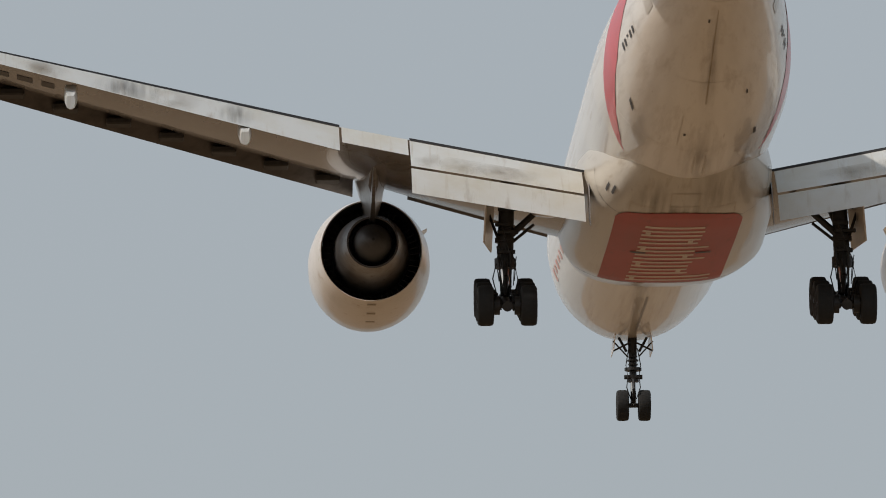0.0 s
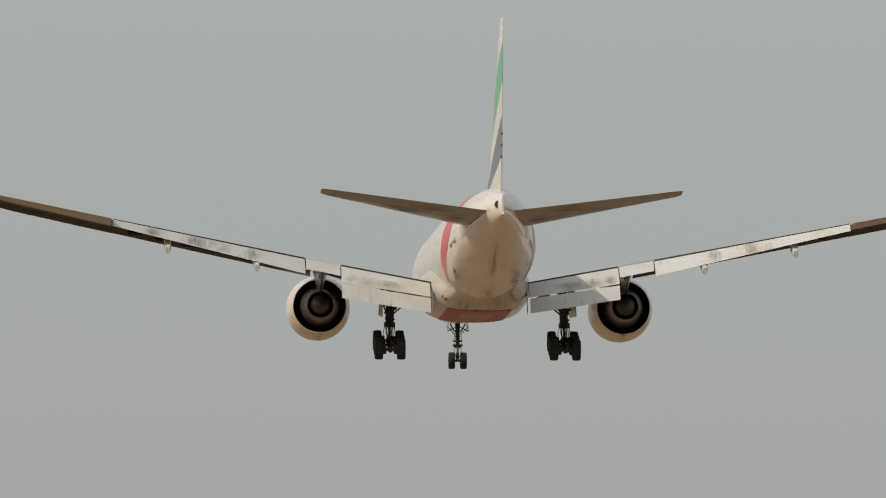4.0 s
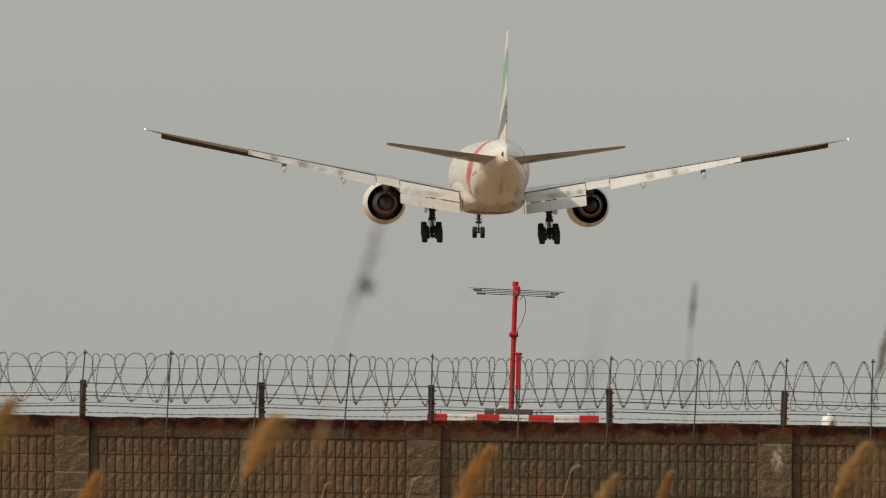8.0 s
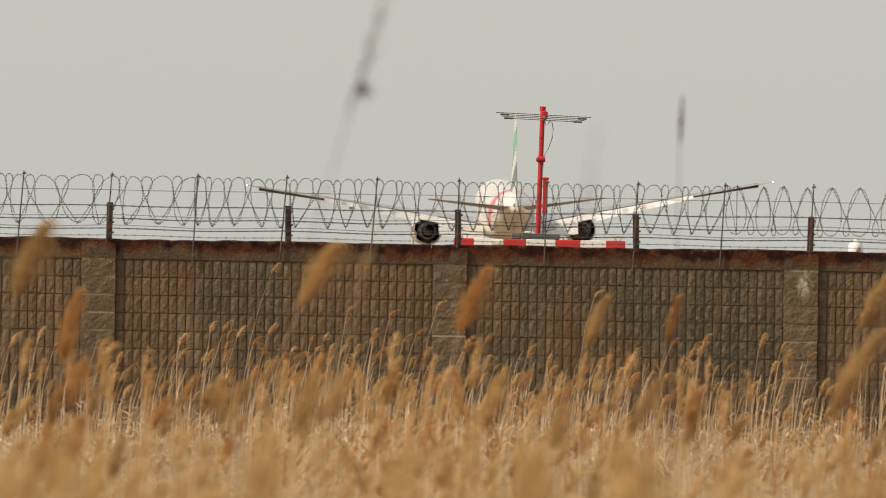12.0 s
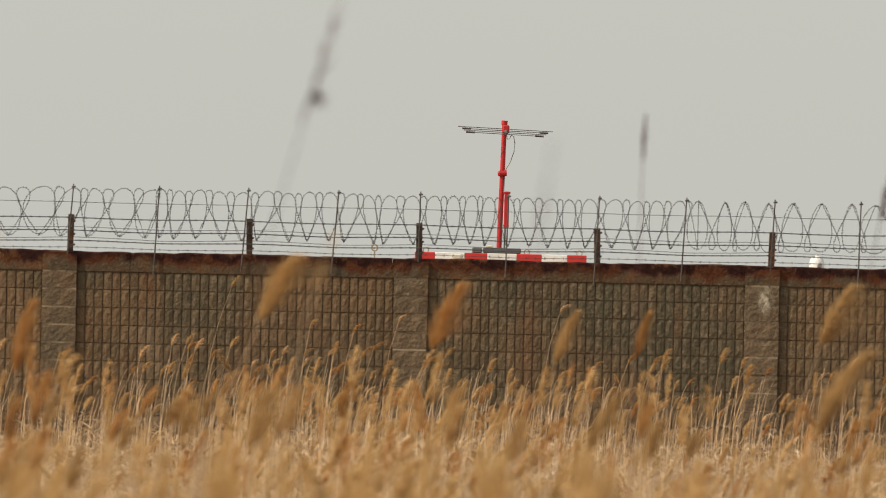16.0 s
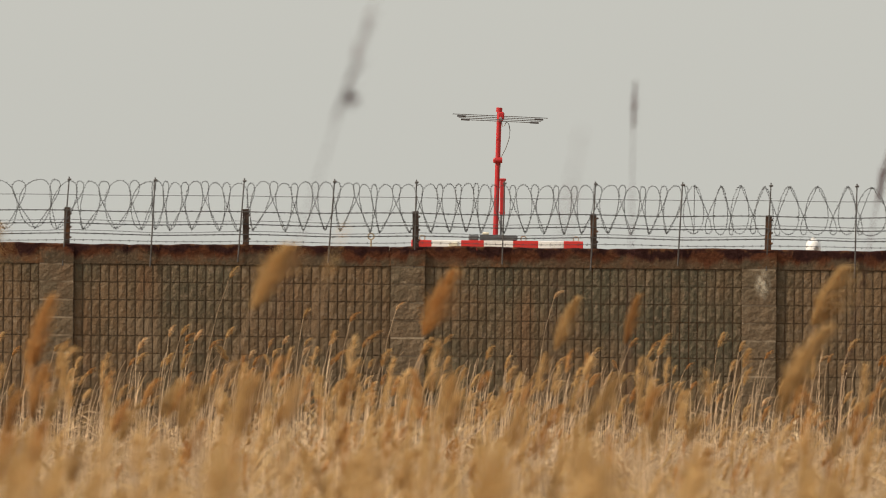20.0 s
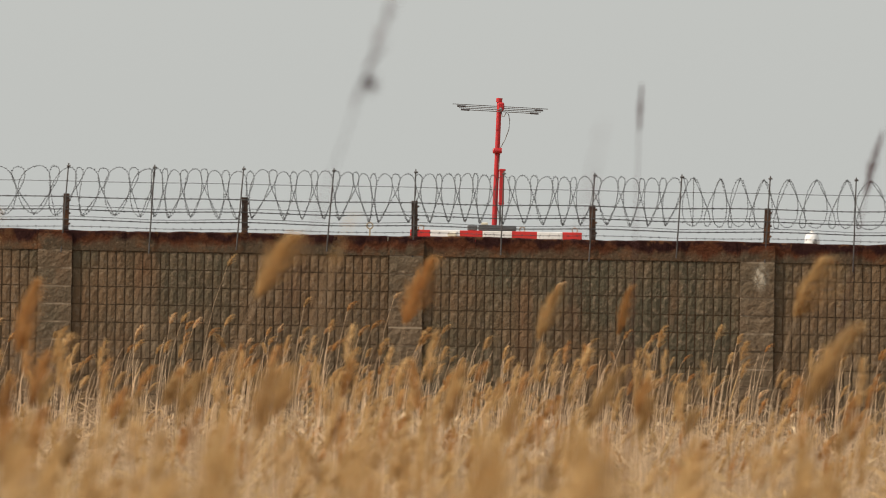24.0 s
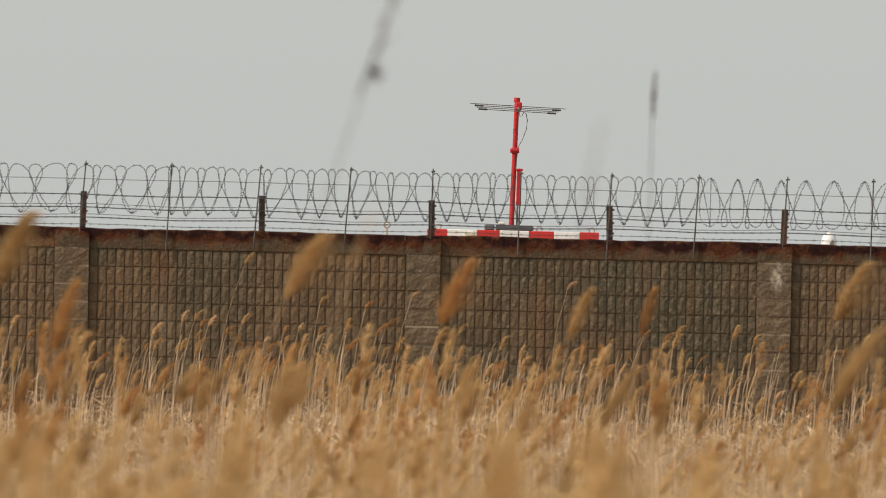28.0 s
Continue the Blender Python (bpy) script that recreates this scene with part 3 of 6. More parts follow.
def build_aerial():
    gz = 2.44
    boom = thing("barrier_boom", "red and white banded barrier beam on short legs", "barrier", at=pose(0, MAST_Y, 0.028))
    x = -0.063
    bands = [(0.30, M_BARRED), (0.44, M_BARWHITE), (0.335, M_BARRED), (0.436, M_BARWHITE), (0.37, M_BARRED), (0.38, M_BARWHITE), (0.285, M_BARRED)]
    for k, (w, mat) in enumerate(bands):
        bm = bmesh.new()
        block(bm, (x + w / 2, 0, 3.04), (w, 0.3, 0.2), 0.007)
        part("band", bm, mat, boom, "red painted band" if mat is M_BARRED else "white painted band", smooth=False)
        x += w
    for xx in (0.1, 1.25, 2.35):
        bm = bmesh.new()
        block(bm, (xx, 0, (2.945 + gz) / 2), (0.14, 0.22, 2.945 - gz), 0.01)
        part("leg", bm, M_CREAM, boom, smooth=False)
    for xx in (0.1, 1.6, 2.38):
        bm = bmesh.new()
        ring = [(xx + 0.04 * math.cos(a), 0, 3.17 + 0.04 * math.sin(a)) for a in [2 * math.pi * i / 14 for i in range(15)]]
        sweep(bm, ring, 0.009, 6)
        part("lifting_eye", bm, M_EYE, boom, "rusty lifting eye")
    bm = bmesh.new()
    block(bm, (0.56, -0.155, 3.04), (0.13, 0.06, 0.13), 0.012)
    part("cream_pad", bm, M_CREAM, boom, "small cream block", smooth=False)

    base = thing("equipment_box", "low grey equipment boxes on the barrier beam", "equipment box", at=pose(0, MAST_Y, 0.028))
    for cx, w, h, mat in ((0.86, 0.15, 0.08, M_ALU), (1.13, 0.36, 0.085, M_GREYBOX), (1.40, 0.22, 0.08, M_GREYBOX)):
        bm = bmesh.new()
        block(bm, (cx, -0.02, 3.142 + h / 2), (w, 0.24, h), 0.012)
        part("box", bm, mat, base, smooth=False)
    bm = bmesh.new()
    block(bm, (1.04, -0.05, 3.245), (0.1, 0.06, 0.035), 0.008)
    part("yellow_tag", bm, M_CREAM, base, "yellowed plate", smooth=False)

    mast = thing("monitor_aerial", "red steel mast carrying a horizontal array of thin aerial rods", "aerial", at=pose(0, MAST_Y, 0.028))
    bm = bmesh.new()
    tube(bm, (1.182, 0, 3.14), (1.226, 0, 5.06), 0.039, 0.036, 16)
    part("pole", bm, M_MASTRED, mast)
    bm = bmesh.new()
    tube(bm, (1.222, 0, 5.05), (1.227, 0, 5.115), 0.046, 0.046, 16)
    part("cap", bm, M_MASTRED, mast)
    bm = bmesh.new()
    block(bm, (1.25, -0.02, 4.985), (0.1, 0.14, 0.13), 0.02)
    part("clamp", bm, M_MASTRED, mast, smooth=False)
    bm = bmesh.new()
    tube(bm, (1.17, -0.06, 4.33), (1.275, -0.06, 4.335), 0.042, 0.042, 12)
    block(bm, (1.2, 0, 4.33), (0.12, 0.13, 0.08), 0.015)
    part("hinge", bm, M_MASTRED, mast)
    bm = bmesh.new()
    block(bm, (1.283, -0.02, 3.79), (0.072, 0.06, 0.55), 0.012)
    block(bm, (1.287, -0.02, 4.045), (0.1, 0.07, 0.035), 0.008)
    block(bm, (1.281, -0.02, 3.56), (0.09, 0.07, 0.03), 0.008)
    part("counterweight_arm", bm, M_MASTRED, mast, smooth=False)
    bm = bmesh.new()
    tube(bm, (1.262, 0, 3.14), (1.27, 0, 3.56), 0.014, seg=8)
    part("stay", bm, M_ALU, mast)
    bm = bmesh.new()
    tube(bm, (1.245, -0.5, 4.93), (1.245, 0.45, 5.0), 0.018, seg=8)
    part("aerial_boom", bm, M_ALU, mast)
    tilt = -math.tan(radians(2.1))
    for k, (ln, y, z) in enumerate(((1.42, 0.4, 5.0), (1.28, 0.12, 4.968), (1.22, -0.16, 4.936), (1.15, -0.44, 4.904))):
        bm = bmesh.new()
        c = 1.245 - 0.005 * k
        tube(bm, (c - ln / 2, y, z - tilt * ln / 2), (c + ln / 2, y, z + tilt * ln / 2), 0.0062, seg=8)
        rod = part("element", bm, M_ALU, mast)
        if k in (1, 3):
            for s in (-1, 1):
                bm = bmesh.new()
                xa, xb = c + s * (ln / 2 - 0.13), c + s * ln / 2
                tube(bm, (xa, y, z + tilt * (xa - c)), (xb, y, z + tilt * (xb - c)), 0.014, seg=8)
                part("sleeve", bm, M_MARK, rod, "black end sleeve")
    bm = bmesh.new()
    pts = [(1.26, -0.03, 4.91), (1.27, -0.04, 4.84), (1.30, -0.05, 4.845), (1.33, -0.06, 4.9), (1.365, -0.06, 4.88), (1.385, -0.06, 4.78), (1.375, -0.05, 4.66), (1.32, -0.04, 4.5), (1.255, -0.03, 4.38), (1.24, -0.03, 4.2), (1.235, -0.03, 4.05)]
    sweep(bm, pts, 0.007, 6)
    part("cable", bm, M_ALU, mast, "thin grey feed cable")

    lamp = thing("approach_light", "white enamelled lamp dome on a short stand", "lamp", at=pose(5.27, 125, 0.035))
    bm = bmesh.new()
    revolve(bm, [(2.86, 0.07), (2.88, 0.1), (2.93, 0.102), (2.985, 0.09), (3.02, 0.062), (3.03, 0.025), (3.055, 0.025), (3.06, 0.01)], (0, 0, 0), 24, "z")
    part("dome", bm, M_DOME, lamp)
    bm = bmesh.new()
    tube(bm, (0, 0, 2.42), (0, 0, 2.86), 0.03, seg=10)
    part("stand", bm, M_ALU, lamp)
    bm = bmesh.new()
    tube(bm, (0.03, -0.085, 2.905), (0.035, -0.105, 2.9), 0.04, 0.03, 12)
    part("lens", bm, M_GLASSY, lamp)
    eye = thing("marker_stake", "thin cream stake with a ring top", "stake", at=pose(-0.66, MAST_Y, 0))
    bm = bmesh.new()
    tube(bm, (0, 0, gz), (0, 0, 3.17), 0.012, seg=8)
    part("stake", bm, M_EYE, eye)
    bm = bmesh.new()
    sweep(bm, [(0.045 * math.cos(a), 0, 3.215 + 0.045 * math.sin(a)) for a in [2 * math.pi * i / 14 for i in range(15)]], 0.012, 6)
    part("ring", bm, M_EYE, eye)
    slab = thing("concrete_kerb", "pale concrete kerb on the airfield edge", "kerb", at=pose(-0.42, MAST_Y, 0))
    bm = bmesh.new()
    block(bm, (0, 0, (gz + 3.055) / 2), (0.64, 0.3, 3.055 - gz), 0.02)
    part("kerb_stone", bm, M_CREAM, slab, smooth=False)


# ---------------------------------------------------------------- airliner
# Plane's own axes: x to its right, y forward from the main wheels' middle axle, z up from that axle.
NOSE = 31.77


def stn(s):
    return NOSE - s


# distance from the nose, half width, half height, height of the middle
BODY = [(0.0, 0.05, 0.05, 4.65), (0.25, 0.55, 0.5, 4.68), (0.8, 1.05, 0.98, 4.75), (1.8, 1.65, 1.6, 4.9), (3.2, 2.42, 2.42, 5.17), (5, 2.82, 2.84, 5.37),
        (7.5, 3.05, 3.06, 5.52), (10, 3.1, 3.1, 5.55), (16, 3.1, 3.1, 5.55), (22, 3.1, 3.1, 5.55), (28, 3.1, 3.1, 5.55), (34, 3.1, 3.1, 5.55), (40, 3.1, 3.1, 5.55),
        (42.5, 3.08, 3.08, 5.57), (45, 2.98, 3.0, 5.65), (47.5, 2.8, 2.84, 5.8), (50, 2.54, 2.6, 6.02), (52.5, 2.22, 2.28, 6.3), (55, 1.84, 1.94, 6.58),
        (57.5, 1.42, 1.58, 6.8), (59.5, 1.06, 1.26, 6.93), (61.2, 0.72, 0.98, 7.0), (62.6, 0.4, 0.75, 7.03), (63.4, 0.17, 0.62, 7.04), (63.7, 0.07, 0.56, 7.04)]


def body_at(s):
    for a, b in zip(BODY, BODY[1:]):
        if a[0] <= s <= b[0]:
            t = (s - a[0]) / (b[0] - a[0])
            return [p + (q - p) * t for p, q in zip(a, b)][1:]
    return BODY[-1][1:]


def skin(s, theta, out=0.0):
    """A point of the fuselage; theta in degrees from the top, down its left side (negative: right side)."""
    w, h, c = body_at(s)
    a = radians(theta)
    return Vector((-(w + out) * math.sin(a), stn(s), c + (h + out) * math.cos(a)))


def patch(bm, s0, s1, t0, t1, ns=6, nt=6, out=0.012):
    """A skin patch on the fuselage; s0 and s1 are functions of theta or numbers."""
    rows = []
    for j in range(nt + 1):
        th = t0 + (t1 - t0) * j / nt
        a = s0(th) if callable(s0) else s0
        b = s1(th) if callable(s1) else s1
        rows.append([skin(a + (b - a) * i / ns, th, out) for i in range(ns + 1)])
    sheet(bm, rows)


def aerofoil(le, te, thick, camber=0.0, n=9):
    """Ring of points from trailing edge over the top to the leading edge and back; le and te are places."""
    le, te = Vector(le), Vector(te)
    chord = te - le
    up = Vector((0, 0, 1))
    c = chord.length
    ring = []
    for i in range(2 * n):
        if i <= n:
            t, sgn = 1 - i / n, 1
        else:
            t, sgn = (i - n) / n, -1
        t = t * t * (3 - 2 * t) * 0.4 + t * 0.6
        th = thick * c * 1.45 * (math.sqrt(t) * (1 - t) + 0.01 * (1 - abs(2 * t - 1)))
        ring.append(le + chord * t + up * (sgn * th * 0.6 + camber * c * math.sin(math.pi * t)))
    return ring


def wing_z(lat):
    return 3.85 + (lat - 3.0) * 0.182


def lerp_table(table, v):
    for a, b in zip(table, table[1:]):
        if v <= b[0]:
            t = max(0.0, (v - a[0]) / (b[0] - a[0]))
            return a[1] + (b[1] - a[1]) * t
    return table[-1][1]


LEAD = [(2.4, 20.3), (10.0, 25.3), (29.8, 38.0), (31.2, 40.2), (32.5, 42.9)]
TRAIL = [(2.4, 34.9), (9.6, 35.3), (10.4, 35.3), (22.93, 38.5), (23.03, 40.1), (29.8, 42.3), (31.2, 42.9), (32.5, 43.5)]


def twist(lat):
    return math.tan(radians(1.2 - 2.2 * lat / 32.0))


def wing_ring(lat, side, thick):
    le, te = lerp_table(LEAD, lat), lerp_table(TRAIL, lat)
    z = wing_z(lat)
    return aerofoil((side * lat, stn(le), z - 0.12 + (te - le) * twist(lat)), (side * lat, stn(te), z - 0.12), thick, -0.018 if lat < 9 else 0.0)


def flap_panel(plane, name, side, lat0, lat1, s0, s1, z0, z1, chord0, chord1, angle, mat, label="", thick=0.13, parent=None):
    """A drooped panel between two spans; s and z are its front edge. Returns its trailing edge (s, z) at both ends."""
    bm = bmesh.new()
    ends = []
    rings = []
    a = radians(angle)
    for k in range(5):
        t = k / 4
        lat = lat0 + (lat1 - lat0) * t
        s, z, c = s0 + (s1 - s0) * t, z0 + (z1 - z0) * t, chord0 + (chord1 - chord0) * t
        le = Vector((side * lat, stn(s), z))
        te = Vector((side * lat, stn(s + c * math.cos(a)), z - c * math.sin(a)))
        n = Vector((0, -math.sin(a), -math.cos(a)))          # under side
        ring = []
        for u, v in ((1, 0), (0.6, 0.02), (0.2, 0.025), (0.03, 0.0), (0, 0.3), (0.06, 0.75), (0.25, 1), (0.6, 0.7)):
            ring.append(le.lerp(te, u) + n * (v * thick * c))
        rings.append(ring)
        if k in (0, 4):
            ends.append((s + c * math.cos(a), z - c * math.sin(a)))
    loft(bm, rings)
    part(name, bm, mat, parent or plane, label, angle=30)
    return ends


def build_wheel(parent, centre, radius, width, name="wheel"):
    bm = bmesh.new()
    w, r = width / 2, radius
    revolve(bm, [(-w * 0.72, r * 0.52), (-w, r * 0.7), (-w, r * 0.88), (-w * 0.86, r * 0.97), (-w * 0.5, r), (w * 0.5, r), (w * 0.86, r * 0.97), (w, r * 0.88), (w, r * 0.7), (w * 0.72, r * 0.52)], centre, 32, "x")
    tyre = part(name, bm, M_TYRE, parent, "black rubber tyre")
    bm = bmesh.new()
    revolve(bm, [(-w * 0.78, r * 0.1), (-w * 0.74, r * 0.4), (-w * 0.6, r * 0.53), (w * 0.6, r * 0.53), (w * 0.74, r * 0.4), (w * 0.78, r * 0.1)], centre, 24, "x")
    part("rim", bm, M_HUB, tyre, "grey metal rim")


def build_main_gear(plane, side):
    x = side * 5.485
    bm = bmesh.new()
    tube(bm, (x, 0, 0.2), (x, 0.02, 1.3), 0.16, seg=14)
    part("oleo", bm, M_CHROME, plane, "bright sliding strut")
    bm = bmesh.new()
    tube(bm, (x, 0.0, 1.15), (x - side * 0.1, 0.05, 4.1), 0.27, 0.24, 16)
    tube(bm, (x, 0.0, 1.1), (x, 0.0, 1.42), 0.34, 0.34, 16)
    tube(bm, (x, 0.0, 1.95), (x, 0.0, 2.1), 0.32, 0.32, 16)
    strut = part("main_strut", bm, M_GEAR, plane, "dark grey main landing gear strut")
    bm = bmesh.new()
    tube(bm, (x, -0.1, 2.0), (x - side * 1.6, 0.15, 3.5), 0.12, 0.1, 10)
    tube(bm, (x, 0.2, 2.15), (x - side * 0.3, 2.3, 3.6), 0.12, 0.1, 10)
    part("side_brace", bm, M_GEAR, plane, "dark diagonal brace")
    bm = bmesh.new()
    tube(bm, (x, -0.25, 1.25), (x, -0.62, 0.75), 0.07, seg=8)
    tube(bm, (x, -0.62, 0.75), (x, -0.22, 0.2), 0.07, seg=8)
    tube(bm, (x - 0.14, -0.2, 0.2), (x - 0.22, -0.3, 1.7), 0.03, seg=6)
    tube(bm, (x + 0.14, -0.2, 0.2), (x + 0.22, -0.3, 1.7), 0.03, seg=6)
    sweep(bm, [(x - 0.3, -0.3, 0.25), (x - 0.42, -0.42, 0.7), (x - 0.3, -0.36, 1.2)], 0.022, 6)
    sweep(bm, [(x + 0.3, -0.3, 0.25), (x + 0.4, -0.42, 0.65), (x + 0.3, -0.36, 1.2)], 0.022, 6)
    part("torque_link", bm, M_GEAR, plane)
    hose = random.Random(61)
    for k in range(9):                       # brake hoses, cables and small fittings round the strut
        a, b = hose.uniform(-0.36, 0.36), hose.uniform(-0.36, 0.36)
        z0, z1 = hose.uniform(0.2, 0.9), hose.uniform(1.3, 2.6)
        bm = bmesh.new()
        sweep(bm, [(x + a, -0.3, z0), (x + 1.25 * a + hose.uniform(-0.12, 0.12), -0.42, (z0 + z1) / 2), (x + b, -0.33, z1)], hose.uniform(0.016, 0.032), 6)
        part("gear_hose", bm, M_GEAR, strut)
    for zz, w in ((1.6, 0.3), (2.25, 0.34), (2.5, 0.26), (3.0, 0.3)):
        bm = bmesh.new()
        block(bm, (x + hose.uniform(-0.1, 0.1), -0.28, zz), (2 * w, 0.16, hose.uniform(0.08, 0.2)), 0.02)
        part("gear_fitting", bm, M_GEAR, strut, smooth=False)
    for q0, q1 in (((x, -0.1, 1.75), (x - side * 0.95, 0.1, 2.55)), ((x + side * 0.2, -0.1, 2.0), (x + side * 0.5, 0.1, 2.9))):
        bm = bmesh.new()
        tube(bm, q0, q1, 0.05, seg=8)
        part("gear_stay", bm, M_GEAR, strut)
    # gear door outboard of the strut
    bm = bmesh.new()
    block(bm, (x + side * 0.5, 0.1, 2.75), (0.06, 2.2, 1.9), 0.02, pose(0, 0, 0, 0, side * -4, side * 8))
    part("gear_door", bm, M_NACELLE, plane, "white landing gear door", smooth=False)
    # bogie, front wheels high
    tilt = radians(13)
    bm = bmesh.new()
    d = Vector((0, math.cos(tilt), math.sin(tilt)))
    tube(bm, Vector((x, 0, 0)) - d * 1.75, Vector((x, 0, 0)) + d * 1.75, 0.17, seg=12)
    for k in (-1, 0, 1):
        c = Vector((x, 0, 0)) + d * 1.45 * k
        tube(bm, c - Vector((0.95, 0, 0)), c + Vector((0.95, 0, 0)), 0.09, seg=10)
        for e in (-1, 1):
            tube(bm, c + Vector((e * 0.24, 0, 0)), c + Vector((e * 0.42, 0, 0)), 0.3, seg=16)
            tube(bm, c + Vector((e * 0.2, 0, -0.12)), c + d * 0.8 * (1 if k < 1 else -1) + Vector((e * 0.2, 0, -0.16)), 0.03, seg=6)
    part("bogie_beam", bm, M_GEAR, plane, "dark six-wheel bogie beam with axles and brakes")
    for k in (-1, 0, 1):
        c = Vector((x, 0, 0)) + d * 1.45 * k
        for e in (-1, 1):
            build_wheel(plane, c + Vector((e * 0.7, 0, 0)), 0.655, 0.52)


def build_nose_gear(plane):
    y = 25.88
    bm = bmesh.new()
    tube(bm, (0, y, 0.1), (0, y, 1.0), 0.1, seg=12)
    part("nose_oleo", bm, M_CHROME, plane, "bright nose gear sliding strut")
    bm = bmesh.new()
    tube(bm, (0, y, 0.95), (0, y + 0.25, 2.9), 0.12, 0.17, 14)
    for zz, rr in ((1.52, 0.17), (1.66, 0.2), (1.8, 0.16)):
        tube(bm, (0, y, zz), (0, y, zz + 0.05), rr, seg=14)
    for e in (-1, 1):
        sweep(bm, [(e * 0.1, y - 0.16, 0.3), (e * 0.24, y - 0.2, 0.7), (e * 0.2, y - 0.22, 1.1), (e * 0.26, y - 0.2, 1.5), (e * 0.15, y - 0.15, 2.1)], 0.018, 6)
    tube(bm, (0, y, 0.92), (0, y, 1.16), 0.2, 0.2, 14)
    tube(bm, (0, y, 1.32), (0, y, 1.42), 0.3, 0.3, 14)
    tube(bm, (-0.32, y - 0.12, 1.08), (0.32, y - 0.12, 1.08), 0.08, seg=10)
    tube(bm, (-0.22, y, 2.0), (-0.5, y - 0.1, 2.5), 0.05, seg=8)
    tube(bm, (0.22, y, 2.0), (0.5, y - 0.1, 2.5), 0.05, seg=8)
    tube(bm, (0, y, 1.9), (0, y + 1.8, 2.6), 0.1, seg=10)
    part("nose_strut", bm, M_GEAR, plane, "dark nose landing gear strut")
    bm = bmesh.new()
    tube(bm, (0, y - 0.15, 1.0), (0, y - 0.45, 0.6), 0.05, seg=8)
    tube(bm, (0, y - 0.45, 0.6), (0, y - 0.12, 0.18), 0.05, seg=8)
    part("nose_torque_link", bm, M_GEAR, plane)
    bm = bmesh.new()
    tube(bm, (-0.55, y, 0.09), (0.55, y, 0.09), 0.08, seg=10)
    part("nose_axle", bm, M_GEAR, plane)
    for e in (-1, 1):
        build_wheel(plane, (e * 0.385, y, 0.09), 0.545, 0.42, "nose_wheel")
        bm = bmesh.new()
        block(bm, (e * 0.66, y + 0.6, 2.3), (0.035, 1.9, 0.58), 0.012, pose(0, 0, 0, 0, e * -6, 0))
        door = part("nose_gear_door", bm, M_NACELLE, plane, "white nose gear door", smooth=False)
        bm = bmesh.new()
        tube(bm, (e * 0.1, y - 0.2, 2.3), (e * 0.7, y - 0.2, 2.0), 0.035, seg=6)
        tube(bm, (e * 0.2, y - 0.2, 1.8), (e * 0.7, y - 0.2, 2.35), 0.03, seg=6)
        part("door_link", bm, M_GEAR, door)


